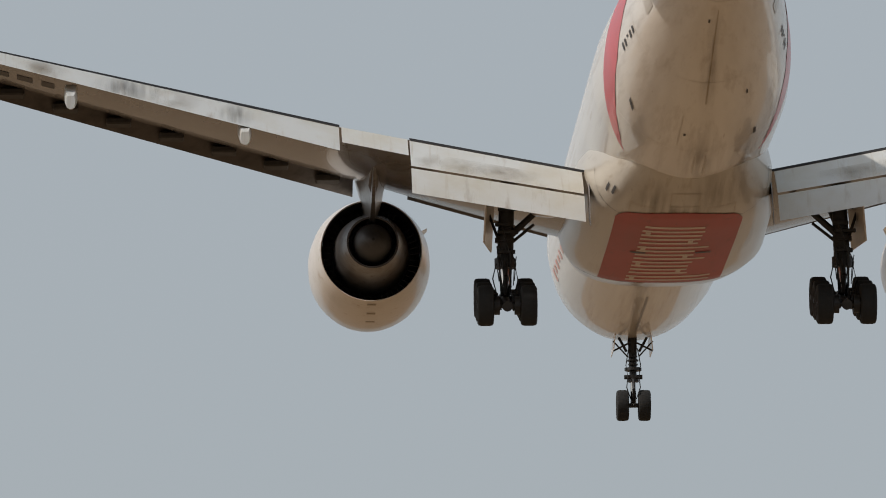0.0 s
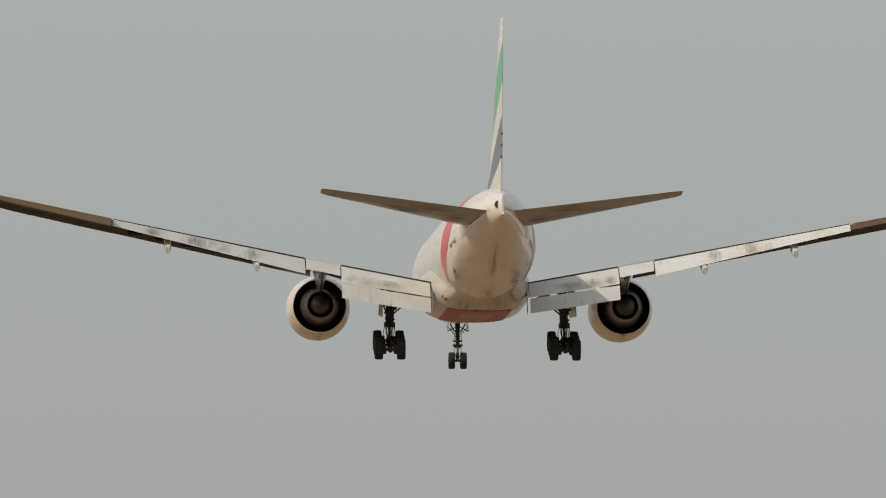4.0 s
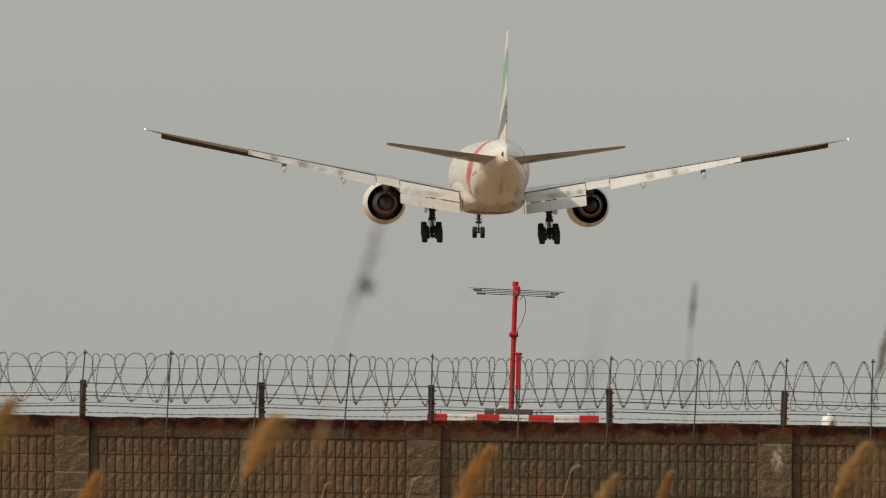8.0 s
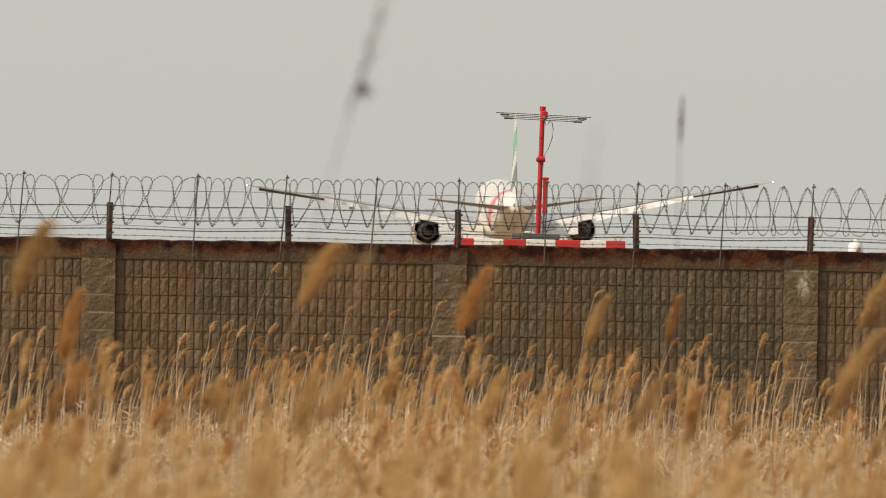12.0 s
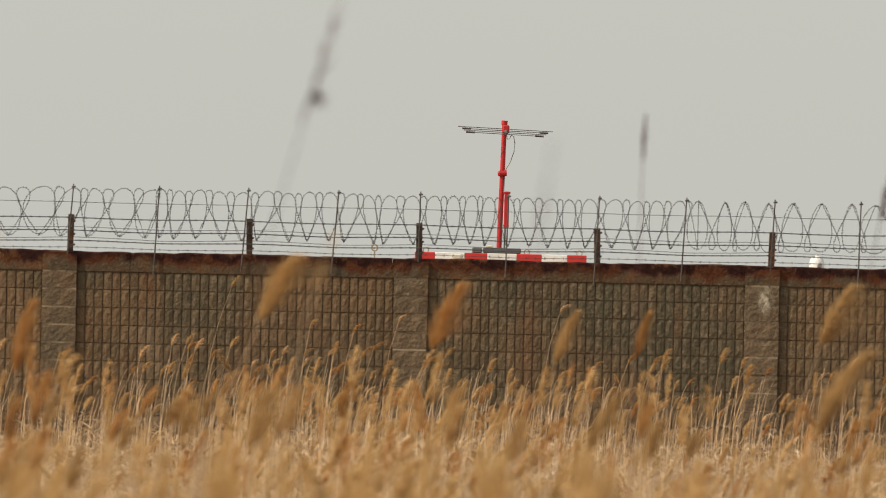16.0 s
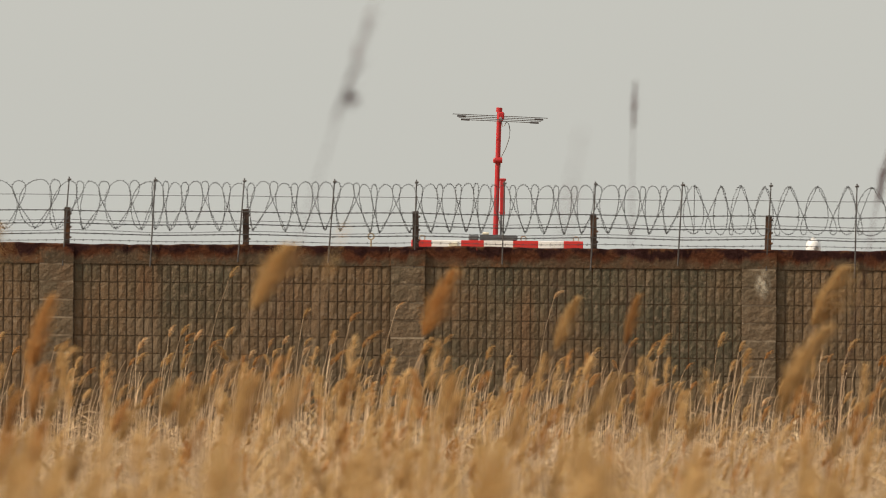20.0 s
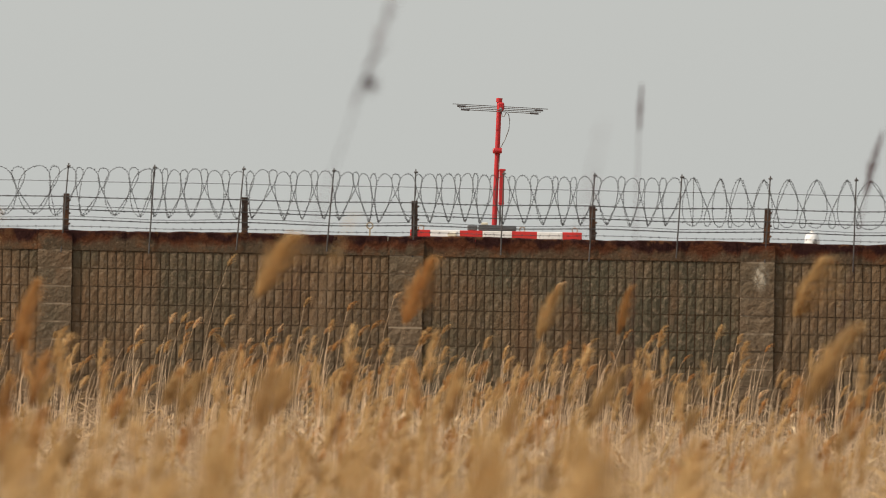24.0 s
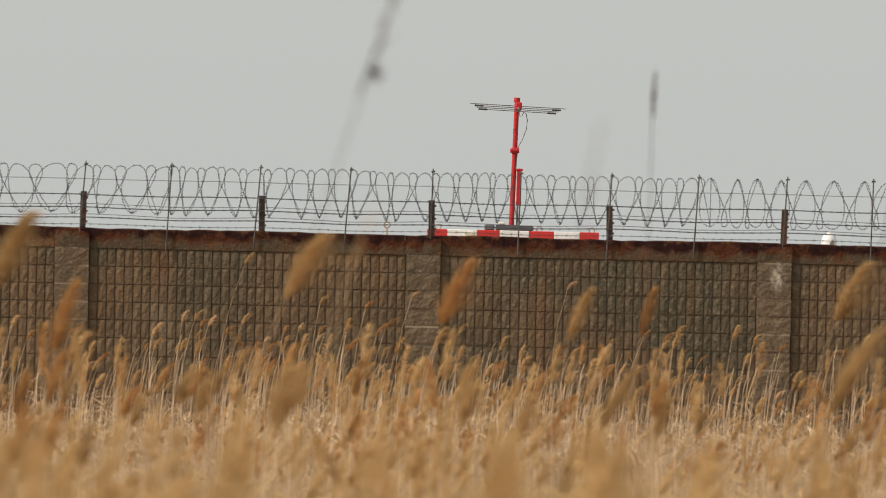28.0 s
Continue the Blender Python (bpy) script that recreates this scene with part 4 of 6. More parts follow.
def build_engine(plane, side):
    x, z = side * 9.65, 2.735
    # fan cowl: outer skin, lip and duct in one shell
    bm = bmesh.new()
    prof = [(6.75, 1.69), (7.6, 1.84), (8.8, 1.99), (10.2, 2.045), (11.6, 2.01), (12.6, 1.89), (13.05, 1.75), (13.12, 1.66), (13.0, 1.6), (12.2, 1.6), (9.0, 1.68), (7.6, 1.69), (6.76, 1.665)]
    revolve(bm, prof, (x, 0, z), 64, "y", closed=True)
    engine = part("nacelle", bm, M_NACELLE, plane, "cream-white engine nacelle with a stained lower side")
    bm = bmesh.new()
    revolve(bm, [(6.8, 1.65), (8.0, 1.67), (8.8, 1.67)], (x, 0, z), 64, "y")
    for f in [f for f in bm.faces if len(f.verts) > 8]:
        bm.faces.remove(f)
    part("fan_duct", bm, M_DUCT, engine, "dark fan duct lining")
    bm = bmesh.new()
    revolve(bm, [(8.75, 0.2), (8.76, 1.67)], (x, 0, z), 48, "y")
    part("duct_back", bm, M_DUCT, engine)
    for k in range(46):                       # outlet vanes
        a = 2 * math.pi * k / 46
        bm = bmesh.new()
        block(bm, (x + 1.47 * math.cos(a), 8.3, z + 1.47 * math.sin(a)), (0.34, 0.5, 0.018), 0, Matrix.Rotation(-a, 4, "Y") @ Matrix.Rotation(0.5, 4, "X"))
        part("outlet_vane", bm, M_CORE, engine, smooth=False)
    bm = bmesh.new()
    revolve(bm, [(8.7, 1.24), (7.4, 1.27), (6.4, 1.16), (5.5, 0.96), (4.95, 0.845), (4.95, 0.80), (5.8, 0.80), (6.2, 0.78)], (x, 0, z), 56, "y")
    core = part("core_cowl", bm, M_CORE, engine, "heat-stained metal core cowl")
    bm = bmesh.new()
    revolve(bm, [(6.2, 0.62), (5.3, 0.66), (4.85, 0.6), (4.5, 0.42), (4.28, 0.2), (4.22, 0.05)], (x, 0, z), 40, "y")
    part("exhaust_plug", bm, M_PLUG, core, "dark exhaust plug")
    bm = bmesh.new()
    tube(bm, (x, 4.24, z), (x, 4.2, z), 0.05, seg=12)
    part("plug_vent", bm, M_DARKGAP, core)
    bm = bmesh.new()
    revolve(bm, [(6.0, 0.55), (6.02, 0.82)], (x, 0, z), 40, "y")
    part("turbine_outlet", bm, M_DARKGAP, core)
    bm = bmesh.new()
    revolve(bm, [(5.0, 0.853), (4.9, 0.86), (4.9, 0.80), (5.0, 0.795)], (x, 0, z), 48, "y", closed=True)
    part("nozzle_ring", bm, M_SLAT, core, "bare metal nozzle ring")
    # nacelle details: strake inboard, latch beam under
    bm = bmesh.new()
    a = radians(32)
    cx, cz = x - side * 1.95 * math.cos(a), z + 1.95 * math.sin(a)
    n = Vector((-side * math.cos(a), 0, math.sin(a)))
    p = [Vector((cx, 12.0, cz)), Vector((cx, 9.7, cz)), Vector((cx, 9.9, cz)) + n * 0.34, Vector((cx, 10.6, cz)) + n * 0.36]
    t = Vector((0.02 * math.sin(a), 0, 0.02 * math.cos(a)))
    loft(bm, [[q + t for q in p], [q - t for q in p]])
    part("strake", bm, M_NACELLE, engine, smooth=False)
    for yy in (7.2, 8.2, 9.4):
        bm = bmesh.new()
        block(bm, (x, yy, z - lerp_table([(6.75, 1.69), (7.6, 1.84), (8.8, 1.99), (10.2, 2.045)], yy) + 0.002), (0.3, 0.28, 0.03), 0.005)
        part("latch", bm, M_STAIN, engine, "brown stained latch panel", smooth=False)
    # pylon
    bm = bmesh.new()
    wz = wing_z(9.65)
    rings = []
    for yy, lo, hi, w in ((12.0, 1.7, 2.2, 0.1), (10.0, 1.6, 2.6, 0.3), (8.0, 1.2, wz - z + 0.25, 0.38), (6.0, 0.75, wz - z + 0.1, 0.42), (4.9, 0.8, wz - z, 0.3), (3.6, 1.25, wz - z - 0.1, 0.2), (1.0, 2.1, wz - z - 0.2, 0.12), (-1.2, 2.2, wz - z - 0.25, 0.05)):
        keel, waist = (0.3 if yy < 6.5 else 0.7), lo + 0.45 * (hi - lo)
        rings.append([(x - w * keel, yy, z + lo - 0.1), (x + w * keel, yy, z + lo - 0.1), (x + w * (0.2 + 0.75 * keel), yy, z + lo + 0.2), (x + w * 0.8, yy, z + waist), (x + w * 0.95, yy, z + waist + 0.4 * (hi - waist)),
                      (x + w * 1.35, yy, z + hi), (x - w * 1.35, yy, z + hi), (x - w * 0.95, yy, z + waist + 0.4 * (hi - waist)), (x - w * 0.8, yy, z + waist), (x - w * (0.2 + 0.75 * keel), yy, z + lo + 0.2)])
    loft(bm, rings)
    part("pylon", bm, M_CORE, plane, "heat-stained engine pylon", angle=25)


def build_wing(plane, side):
    bm = bmesh.new()
    lats = [2.4, 5.0, 8.0, 10.0, 10.4, 13, 16, 19, 22, 22.93, 23.03, 26, 28.5, 29.8, 30.6, 31.2, 31.9, 32.5]
    rings = [wing_ring(v, side, lerp_table([(2.4, 0.105), (10, 0.098), (32.5, 0.085)], v)) for v in lats]
    loft(bm, rings)
    wing = part("wing", bm, M_WINGGREY, plane, "grey swept wing with flaps and slats out")
    # flap set
    z = lambda v: wing_z(v) - 0.1
    f = lambda v: lerp_table([(2.4, 34.85), (9.6, 35.25), (10.4, 35.25), (22.93, 38.45)], v)
    e = flap_panel(plane, "inboard_flap", side, 3.1, 8.65, f(3.1), f(8.65), z(3.1), z(8.65), 1.75, 2.05, 33, M_FLAP, "pale double-slotted inboard flap", parent=wing)
    (sa, za), (sb, zb) = e
    flap_panel(plane, "aft_flap", side, 3.1, 8.65, sa + 0.06, sb + 0.06, za - 0.06, zb - 0.06, 1.28, 1.25, 50, M_FLAP, "pale aft flap segment", parent=wing)
    flap_panel(plane, "flaperon", side, 8.71, 10.84, f(8.7), f(10.84), z(8.7) + 0.02, z(10.84) + 0.02, 1.35, 1.3, 32, M_FLAP, "pale drooped flaperon", parent=wing)
    flap_panel(plane, "outboard_flap", side, 10.92, 22.88, f(10.92), f(22.88), z(10.92), z(22.93) + 0.02, 1.7, 0.76, 36, M_FLAP, "long pale outboard flap", parent=wing)
    # soot films on the flaps' upper skin
    films = [(17.7, 1.25, M_SOOT), (14.2, 0.65, M_SOOT), (16.2, 0.9, M_OILY), (20.4, 0.9, M_OILY)] if side < 0 else [(17.0, 1.3, M_OILY), (14.6, 0.5, M_SOOT)]
    for v0, half, mat in films:
        bm = bmesh.new()
        rows = []
        for i in range(7):
            v = v0 - half + 2 * half * i / 6
            c, a = lerp_table([(10.92, 1.7), (22.88, 0.76)], v), radians(36)
            zf = z(10.92) + (z(22.93) + 0.02 - z(10.92)) * (v - 10.92) / 11.96
            rows.append([Vector((side * v, stn(f(v) + u * c * math.cos(a)) - 0.006, zf - u * c * math.sin(a) + 0.008)) for u in (0.06, 0.35, 0.65, 0.97)])
        sheet(bm, rows)
        part("soot_film", bm, mat, wing, "dark soot film on the flap", smooth=False)
    for v0, half, mat in ((8.1, 0.5, M_OILY), (5.6, 1.2, M_OILY), (7.0, 0.8, M_OILY)):
        bm = bmesh.new()
        rows = []
        for i in range(7):
            v = v0 - half + 2 * half * i / 6
            c, a = lerp_table([(3.1, 1.75), (8.65, 2.05)], v), radians(33)
            rows.append([Vector((side * v, stn(f(v) + u * c * math.cos(a)) - 0.006, z(v) - u * c * math.sin(a) + 0.008)) for u in (0.4, 0.6, 0.8, 0.985)])
        sheet(bm, rows)
        part("soot_film", bm, mat, wing, "dark soot film on the flap", smooth=False)
    # near-black strip: shadow in the gap at the spoilers' trailing edge, painted
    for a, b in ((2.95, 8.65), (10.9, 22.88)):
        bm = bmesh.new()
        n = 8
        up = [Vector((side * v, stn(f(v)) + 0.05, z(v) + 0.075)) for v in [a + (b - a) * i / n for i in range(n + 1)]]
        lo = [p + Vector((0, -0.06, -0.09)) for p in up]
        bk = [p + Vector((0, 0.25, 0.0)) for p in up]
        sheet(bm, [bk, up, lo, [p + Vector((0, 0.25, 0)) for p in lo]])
        part("spoiler_gap_shade", bm, M_DARKGAP, wing, "near-black strip painted for the shadowed gap under the spoilers", smooth=False)
    # aileron line and drooped slats
    bounds = [(3.6, 8.4)] + [(10.25 + 3.45 * k, 10.25 + 3.45 * k + 3.454) for k in range(6)]
    for a, b in bounds:
        bm = bmesh.new()
        rings = []
        for v in (a, (a + b) / 2, b):
            le, te = lerp_table(LEAD, v), lerp_table(TRAIL, v)
            c = 0.09 * (te - le) + (0.45 if v > 9 else -0.3)
            zz = wing_z(v) - 0.12 + (te - le) * twist(v)
            le_p = Vector((side * v, stn(le) + 0.55 * c + 0.25, zz - (0.38 if v > 9 else 0.1) - 0.1 * c))
            te_p = Vector((side * v, stn(le) - 0.42 * c + 0.2, zz + 0.12))
            rings.append(aerofoil(le_p, te_p, 0.13, 0.06, 6))
        loft(bm, rings)
        part("slat", bm, M_SLAT, wing, "drooped bare-metal leading edge slat")
    if side < 0:                             # a painted mark under the wing, as plain bars
        for v, w in ((20.05, 0.42), (20.75, 0.5), (21.5, 0.5), (22.2, 0.4)):
            bm = bmesh.new()
            rows = []
            for i in range(3):
                ring = wing_ring(v + w * i / 2, side, 0.09)
                rows.append([ring[13].lerp(ring[14], u) + Vector((0, 0, -0.015)) for u in (0.0, 0.5, 1.0)])
            sheet(bm, rows)
            part("marking_bar", bm, M_MARK, wing, "plain dark marking bar", smooth=False)
    # solid blocks; the dark of the slat track openings is only their colour
    for v in [11.1 + 1.725 * k for k in range(7)]:
        le = lerp_table(LEAD, v)
        te = lerp_table(TRAIL, v)
        zz = wing_z(v) - 0.12 + (te - le) * twist(v)
        bm = bmesh.new()
        block(bm, (side * v, stn(le) + 0.1, zz - 0.26), (0.82, 0.9, 0.22), 0.05)
        part("pocket_shade_block", bm, M_POCKET, wing, "near-black block painted for a shaded slat track opening", smooth=False)
    # flap track fairings
    for v, ln in ((13.95, 3.4), (19.5, 3.0)):
        s, zz = f(v), wing_z(v) - 0.55
        bm = bmesh.new()
        rings = []
        for t, k in ((0, 0.05), (0.15, 0.6), (0.4, 1.0), (0.7, 0.97), (0.9, 0.82), (1.0, 0.62)):
            yy = stn(s) + 2.0 - t * (ln + 0.1)
            drop = -0.55 * max(0, t - 0.45) / 0.55
            # flat-sided, with a rounded keel
            rings.append([(side * v + 0.22 * k * u, yy, zz + drop - 0.28 + 0.34 * k * w) for u, w in ((-0.8, 1.0), (-1.0, 0.55), (-1.0, -0.25), (-0.72, -0.78), (-0.25, -1.0), (0.25, -1.0), (0.72, -0.78), (1.0, -0.25), (1.0, 0.55), (0.8, 1.0))])
        loft(bm, rings)
        part("flap_track_fairing", bm, M_FLAP, wing, "pale flap track fairing")
    bm = bmesh.new()
    rings = []
    for t, k in ((0, 0.1), (0.2, 0.75), (0.5, 1.0), (0.8, 0.9), (0.95, 0.6), (1.0, 0.3)):
        c = Vector((side * 4.7, stn(31.6), 3.05)).lerp(Vector((side * 3.45, stn(36.0), 2.5)), t)
        rings.append([c + Vector((0.3 * k * math.cos(a), 0, 0.34 * k * math.sin(a))) for a in [2 * math.pi * i / 16 for i in range(16)]])
    loft(bm, rings)
    part("flap_track_fairing", bm, M_NACELLE, wing, "cream inboard flap track fairing")
    # flap end plate by the fuselage
    bm = bmesh.new()
    pts = [Vector((side * 2.92, stn(34.9), 3.75)), Vector((side * 2.92, stn(36.1), 3.0)), Vector((side * 2.92, stn(36.9), 1.7)), Vector((side * 2.92, stn(36.3), 1.95)), Vector((side * 2.92, stn(35.2), 3.0))]
    loft(bm, [pts, [p + Vector((side * 0.03, 0, 0)) for p in pts]])
    part("flap_end_rib", bm, M_WINGGREY, wing, smooth=False)
    bm = bmesh.new()
    c = Vector((side * 32.5, stn(43.2), wing_z(32.5) - 0.1))
    tube(bm, c + Vector((0, 0.12, 0)), c - Vector((0, 0.3, 0)), 0.06, 0.03, 10)
    part("wingtip_light", bm, M_LIGHT, wing, "lit white wingtip light")


def build_tail(plane):
    for side in (-1, 1):
        bm = bmesh.new()
        rings = []
        for lat, le, te, th in ((0.7, 53.2, 60.6, 0.1), (3, 54.9, 61.1, 0.1), (7, 57.9, 62.0, 0.095), (10.3, 60.3, 62.75, 0.09), (10.7, 60.85, 62.8, 0.07), (10.78, 61.3, 62.8, 0.04)):
            z = 6.42 + (lat - 1.2) * 0.148 + 0.5 * (te - le) * 0.045
            rings.append(aerofoil((side * lat, stn(le), z - 0.045 * (te - le)), (side * lat, stn(te), z + 0.045 * (te - le)), th))
        loft(bm, rings)
        tp = part("tailplane", bm, M_TAILGREY, plane, "grey tailplane with a stained underside")
        bm = bmesh.new()
        pts = [Vector((side * v, stn(60.35 + 0.2 * (v - 2) - 0.0) + (1.35 - 0.09 * v), 6.42 + (v - 1.2) * 0.148 - (0.16 - 0.011 * v))) for v in (1.8, 4, 6, 8, 10.1)]
        sheet(bm, [pts, [p + Vector((0, 0.05, -0.004)) for p in pts]])
        part("elevator_gap", bm, M_DARKGAP, tp, smooth=False)
        for a, b, i0 in ((1.6, 3.4, 12), (2.6, 5.6, 14), (4.2, 7.6, 11)):      # stains under the skin's joints
            bm = bmesh.new()
            rows = []
            for k in range(7):
                lat = a + (b - a) * k / 6
                q = (lat - 0.7) / 9.6
                le, te = lerp_table([(0.7, 53.2), (3, 54.9), (7, 57.9), (10.3, 60.3)], lat), lerp_table([(0.7, 60.6), (3, 61.1), (7, 62.0), (10.3, 62.75)], lat)
                z = 6.42 + (lat - 1.2) * 0.148 + 0.5 * (te - le) * 0.045
                ring = aerofoil((side * lat, stn(le), z - 0.045 * (te - le)), (side * lat, stn(te), z + 0.045 * (te - le)), 0.1 - 0.01 * q)
                rows.append([p + Vector((0, 0, -0.012)) for p in ring[i0:i0 + 4]])
            sheet(bm, rows)
            part("grime_film", bm, M_TAILGRIME, tp, "brown grime streaks", smooth=False)
    # fin in coloured bands, each with its own skin; edges sweep up towards the rear
    def fin_ring(z):
        t = (z - 8.2) / 10.04
        le, te = 50.6 + 9.9 * t, 60.9 + 2.2 * t
        if t < 0.12:
            le -= (0.12 - t) * 16
        c = te - le
        th = 0.105
        ring = []
        n = 10
        for i in range(2 * n):
            u, sg = (1 - i / n, 1) if i <= n else ((i - n) / n, -1)
            w = th * c * 1.45 * (math.sqrt(u) * (1 - u)) * 0.62 * sg
            ring.append((w, le + c * u, z, u))
        return ring
    # bands: lower edge height at trailing edge and at leading edge
    bands = [(7.9, 7.3, M_WHITE), (9.95, 6.8, M_BLACK), (12.45, 8.1, M_WHITE), (14.55, 9.9, M_GREEN), (16.85, 14.2, M_WHITE)]
    tops = bands[1:] + [(18.25, 18.25, None)]
    for (te0, le0, mat), (te1, le1, _) in zip(bands, tops):
        bm = bmesh.new()
        rings = []
        n = 10
        for k in range(9):
            q = k / 8
            ring = []
            for i in range(2 * n):
                u = 1 - i / n if i <= n else (i - n) / n
                wave = 0.35 * math.sin(3.0 * u)
                za = le0 + (te0 - le0) * u ** 1.3 + (wave if te0 > 8 else 0)
                zb = le1 + (te1 - le1) * u ** 1.3 + (wave if te1 < 18 else 0)
                z = max(7.6, za + (zb - za) * q)
                p = fin_ring(z)[i]
                ring.append((p[0], stn(p[1]), z))
            rings.append(ring)
        loft(bm, rings)
        part("fin", bm, mat, plane, {M_WHITE: "white fin section", M_BLACK: "grey-black fin band", M_GREEN: "green fin band"}[mat])
    for z in (10.05, 10.75, 11.4):
        bm = bmesh.new()
        te = stn(60.9 + 2.2 * (z - 8.2) / 10.04)
        tube(bm, (0.03, te + 0.3, z), (0.03, te - 0.1, z), 0.075, 0.05, 10)
        part("rudder_actuator", bm, M_MARK, plane, "small dark rudder fitting")


def build_fuselage(plane):
    bm = bmesh.new()
    n = 56
    stations = sorted({b[0] for b in BODY} | set(range(12, 62, 2)))
    rings = [[skin(s, 360 * i / n) for i in range(n)] for s in stations]
    loft(bm, rings)
    body = part("fuselage", bm, M_WHITE, plane, "white fuselage with a grimy underside", angle=60)
    # red band that sweeps round the rear fuselage
    lo = [(0, 50.2), (30, 49.3), (60, 48.1), (90, 46.4), (105, 45.2), (118, 43.8), (128, 42.8), (137, 41.9)]
    wd = [(0, 3.4), (30, 3.6), (60, 4.0), (90, 4.2), (105, 3.8), (118, 2.6), (128, 1.4), (137, 0.05)]
    for sd in (1, -1):
        bm = bmesh.new()
        patch(bm, lambda t: lerp_table(lo, abs(t)), lambda t: lerp_table(lo, abs(t)) + 0.88 * lerp_table(wd, abs(t)), sd * 2, sd * 137, 6, 26)
        part("red_band", bm, M_RED, body, "red livery band round the rear fuselage")
    # markings become plain bars
    for sd in (1, -1):
        for k in range(5):
            bm = bmesh.new()
            s = 49.6 + 0.42 * k
            patch(bm, s, s + 0.2, sd * 103.2, sd * (108.4 if k != 2 else 105), 2, 3, 0.014)
            part("marking_bar", bm, M_MARK, body, "plain dark marking bar", smooth=False)
        for k in range(7):
            bm = bmesh.new()
            s = 8.5 + 1.15 * k
            h = (8, 5, 6, 4, 6, 5, 7)[k]
            patch(bm, s, s + 0.6, sd * (112 - 0.35 * h), sd * (112 + 0.7 * h), 2, 3, 0.006)
            part("side_emblem", bm, M_FADED, body, "faded red emblem bar", smooth=False)
    for s, th, ds, dt in ((50.0, -150, 0.3, 1.2), (45.4, -143, 0.6, 2.0), (56.0, 172, 0.25, 2), (18.5, 141, 0.5, 2.5), (47.0, 170, 0.2, 1.5)):
        bm = bmesh.new()
        patch(bm, s, s + ds, th - dt / 2, th + dt / 2, 3, 3, 0.015)
        part("outflow_vent", bm, M_MARK, body, "small dark vent")
    bm = bmesh.new()
    patch(bm, lambda t: 47.0 - 0.12 * (t - 131.5), lambda t: 47.34 - 0.12 * (t - 131.5), 128.6, 133.6, 2, 5, 0.015)
    part("outflow_vent", bm, M_MARK, body, "dark slanting outflow vent")
    # drain mast line and stain strip under the tail
    bm = bmesh.new()
    patch(bm, 50.0, 57.0, 179.5, 180.6, 10, 1, 0.012)
    part("keel_strip", bm, M_STAIN, body, "brown-grey sealant strip", smooth=False)
    # exhaust of the auxiliary unit on the left of the tail cone
    bm = bmesh.new()
    c = Vector((-0.24, stn(63.0), 7.08))
    d = Vector((-0.55, -1.0, 0.05)).normalized()
    tube(bm, c - d * 0.5, c + d * 0.05, 0.23, 0.23, 24)
    ex = part("auxiliary_exhaust", bm, M_SLAT, body, "bare metal exhaust ring")
    bm = bmesh.new()
    tube(bm, c, c + d * 0.056, 0.195, 0.195, 24)
    part("exhaust_opening", bm, M_DARKGAP, ex, "black exhaust opening")
    bm = bmesh.new()
    tube(bm, (0, stn(63.68), 6.5), (0, stn(63.78), 6.49), 0.035, 0.02, 10)
    part("tail_light", bm, M_AMBER, body, "lit tail light")
    # belly fairing
    def fair(y, a, out=0.0):
        w = lerp_table([(-11, 1.5), (-9, 2.05), (-6.5, 2.6), (-3.5, 3.0), (0, 3.3), (7, 3.45), (10, 3.1), (13, 2.2)], y)
        h = lerp_table([(-11.5, 0.7), (-9.5, 1.2), (-7.5, 1.62), (-5.8, 1.81), (-4, 1.85), (7, 1.85), (9.5, 1.75), (11.5, 1.4), (13, 0.9)], y)
        ca, sa = math.cos(a), math.sin(a)
        e = 2 / 2.7
        return Vector(((w + out) * math.copysign(abs(ca) ** e, ca), y, 3.62 + (h + out) * math.copysign(abs(sa) ** e, sa)))
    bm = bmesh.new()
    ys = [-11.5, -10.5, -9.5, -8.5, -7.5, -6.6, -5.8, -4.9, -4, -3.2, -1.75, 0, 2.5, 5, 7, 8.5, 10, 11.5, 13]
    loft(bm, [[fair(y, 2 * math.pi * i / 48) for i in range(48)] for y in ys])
    belly = part("belly_fairing", bm, M_BELLY, plane, "grimy cream wing-to-body fairing, darkened for its shaded underside", angle=60)
    # red emblem panel under the fairing, with plain cream shapes
    def under(x, y, out):
        lo_a, hi_a = math.pi, 2 * math.pi
        for _ in range(40):
            m = (lo_a + hi_a) / 2
            if fair(y, m).x < x:
                lo_a = m
            else:
                hi_a = m
        return fair(y, (lo_a + hi_a) / 2, out)
    bm = bmesh.new()
    ny, nx = 46, 24
    rows = []
    for j in range(ny + 1):
        row = []
        for i in range(nx + 1):
            u = 2 * i / nx - 1
            rear = -6.5 + 1.1 * abs(u) ** 2.2 + (0.9 if abs(u) > 0.99 else 0.25 if abs(u) > 0.86 else 0.0)
            row.append(under(-2.1 + 2.03 * (u + 1), rear + (7.9 - rear) * j / ny, 0.022))
        rows.append(row)
    sheet(bm, rows)
    panel = part("emblem_panel", bm, M_BELLYRED, belly, "brick-red belly panel with cream emblem shapes")
    # thin cream rungs of uneven length, some joined at one end
    rungs = [(7.2, -1.1, 1.35), (6.45, -1.1, 1.35), (5.6, -1.05, 0.55), (4.85, -1.05, 0.5), (4.1, -1.05, 0.5), (3.3, -1.05, 0.6), (2.5, -1.05, 0.95), (1.7, -1.05, 0.55), (0.9, -1.05, 0.55), (0.1, -1.05, 0.95),
             (-0.8, -1.05, 0.55), (-1.6, -1.05, 0.6), (-2.4, -1.05, 0.6), (-3.2, -1.05, 0.65), (-4.0, -1.0, 0.6)]
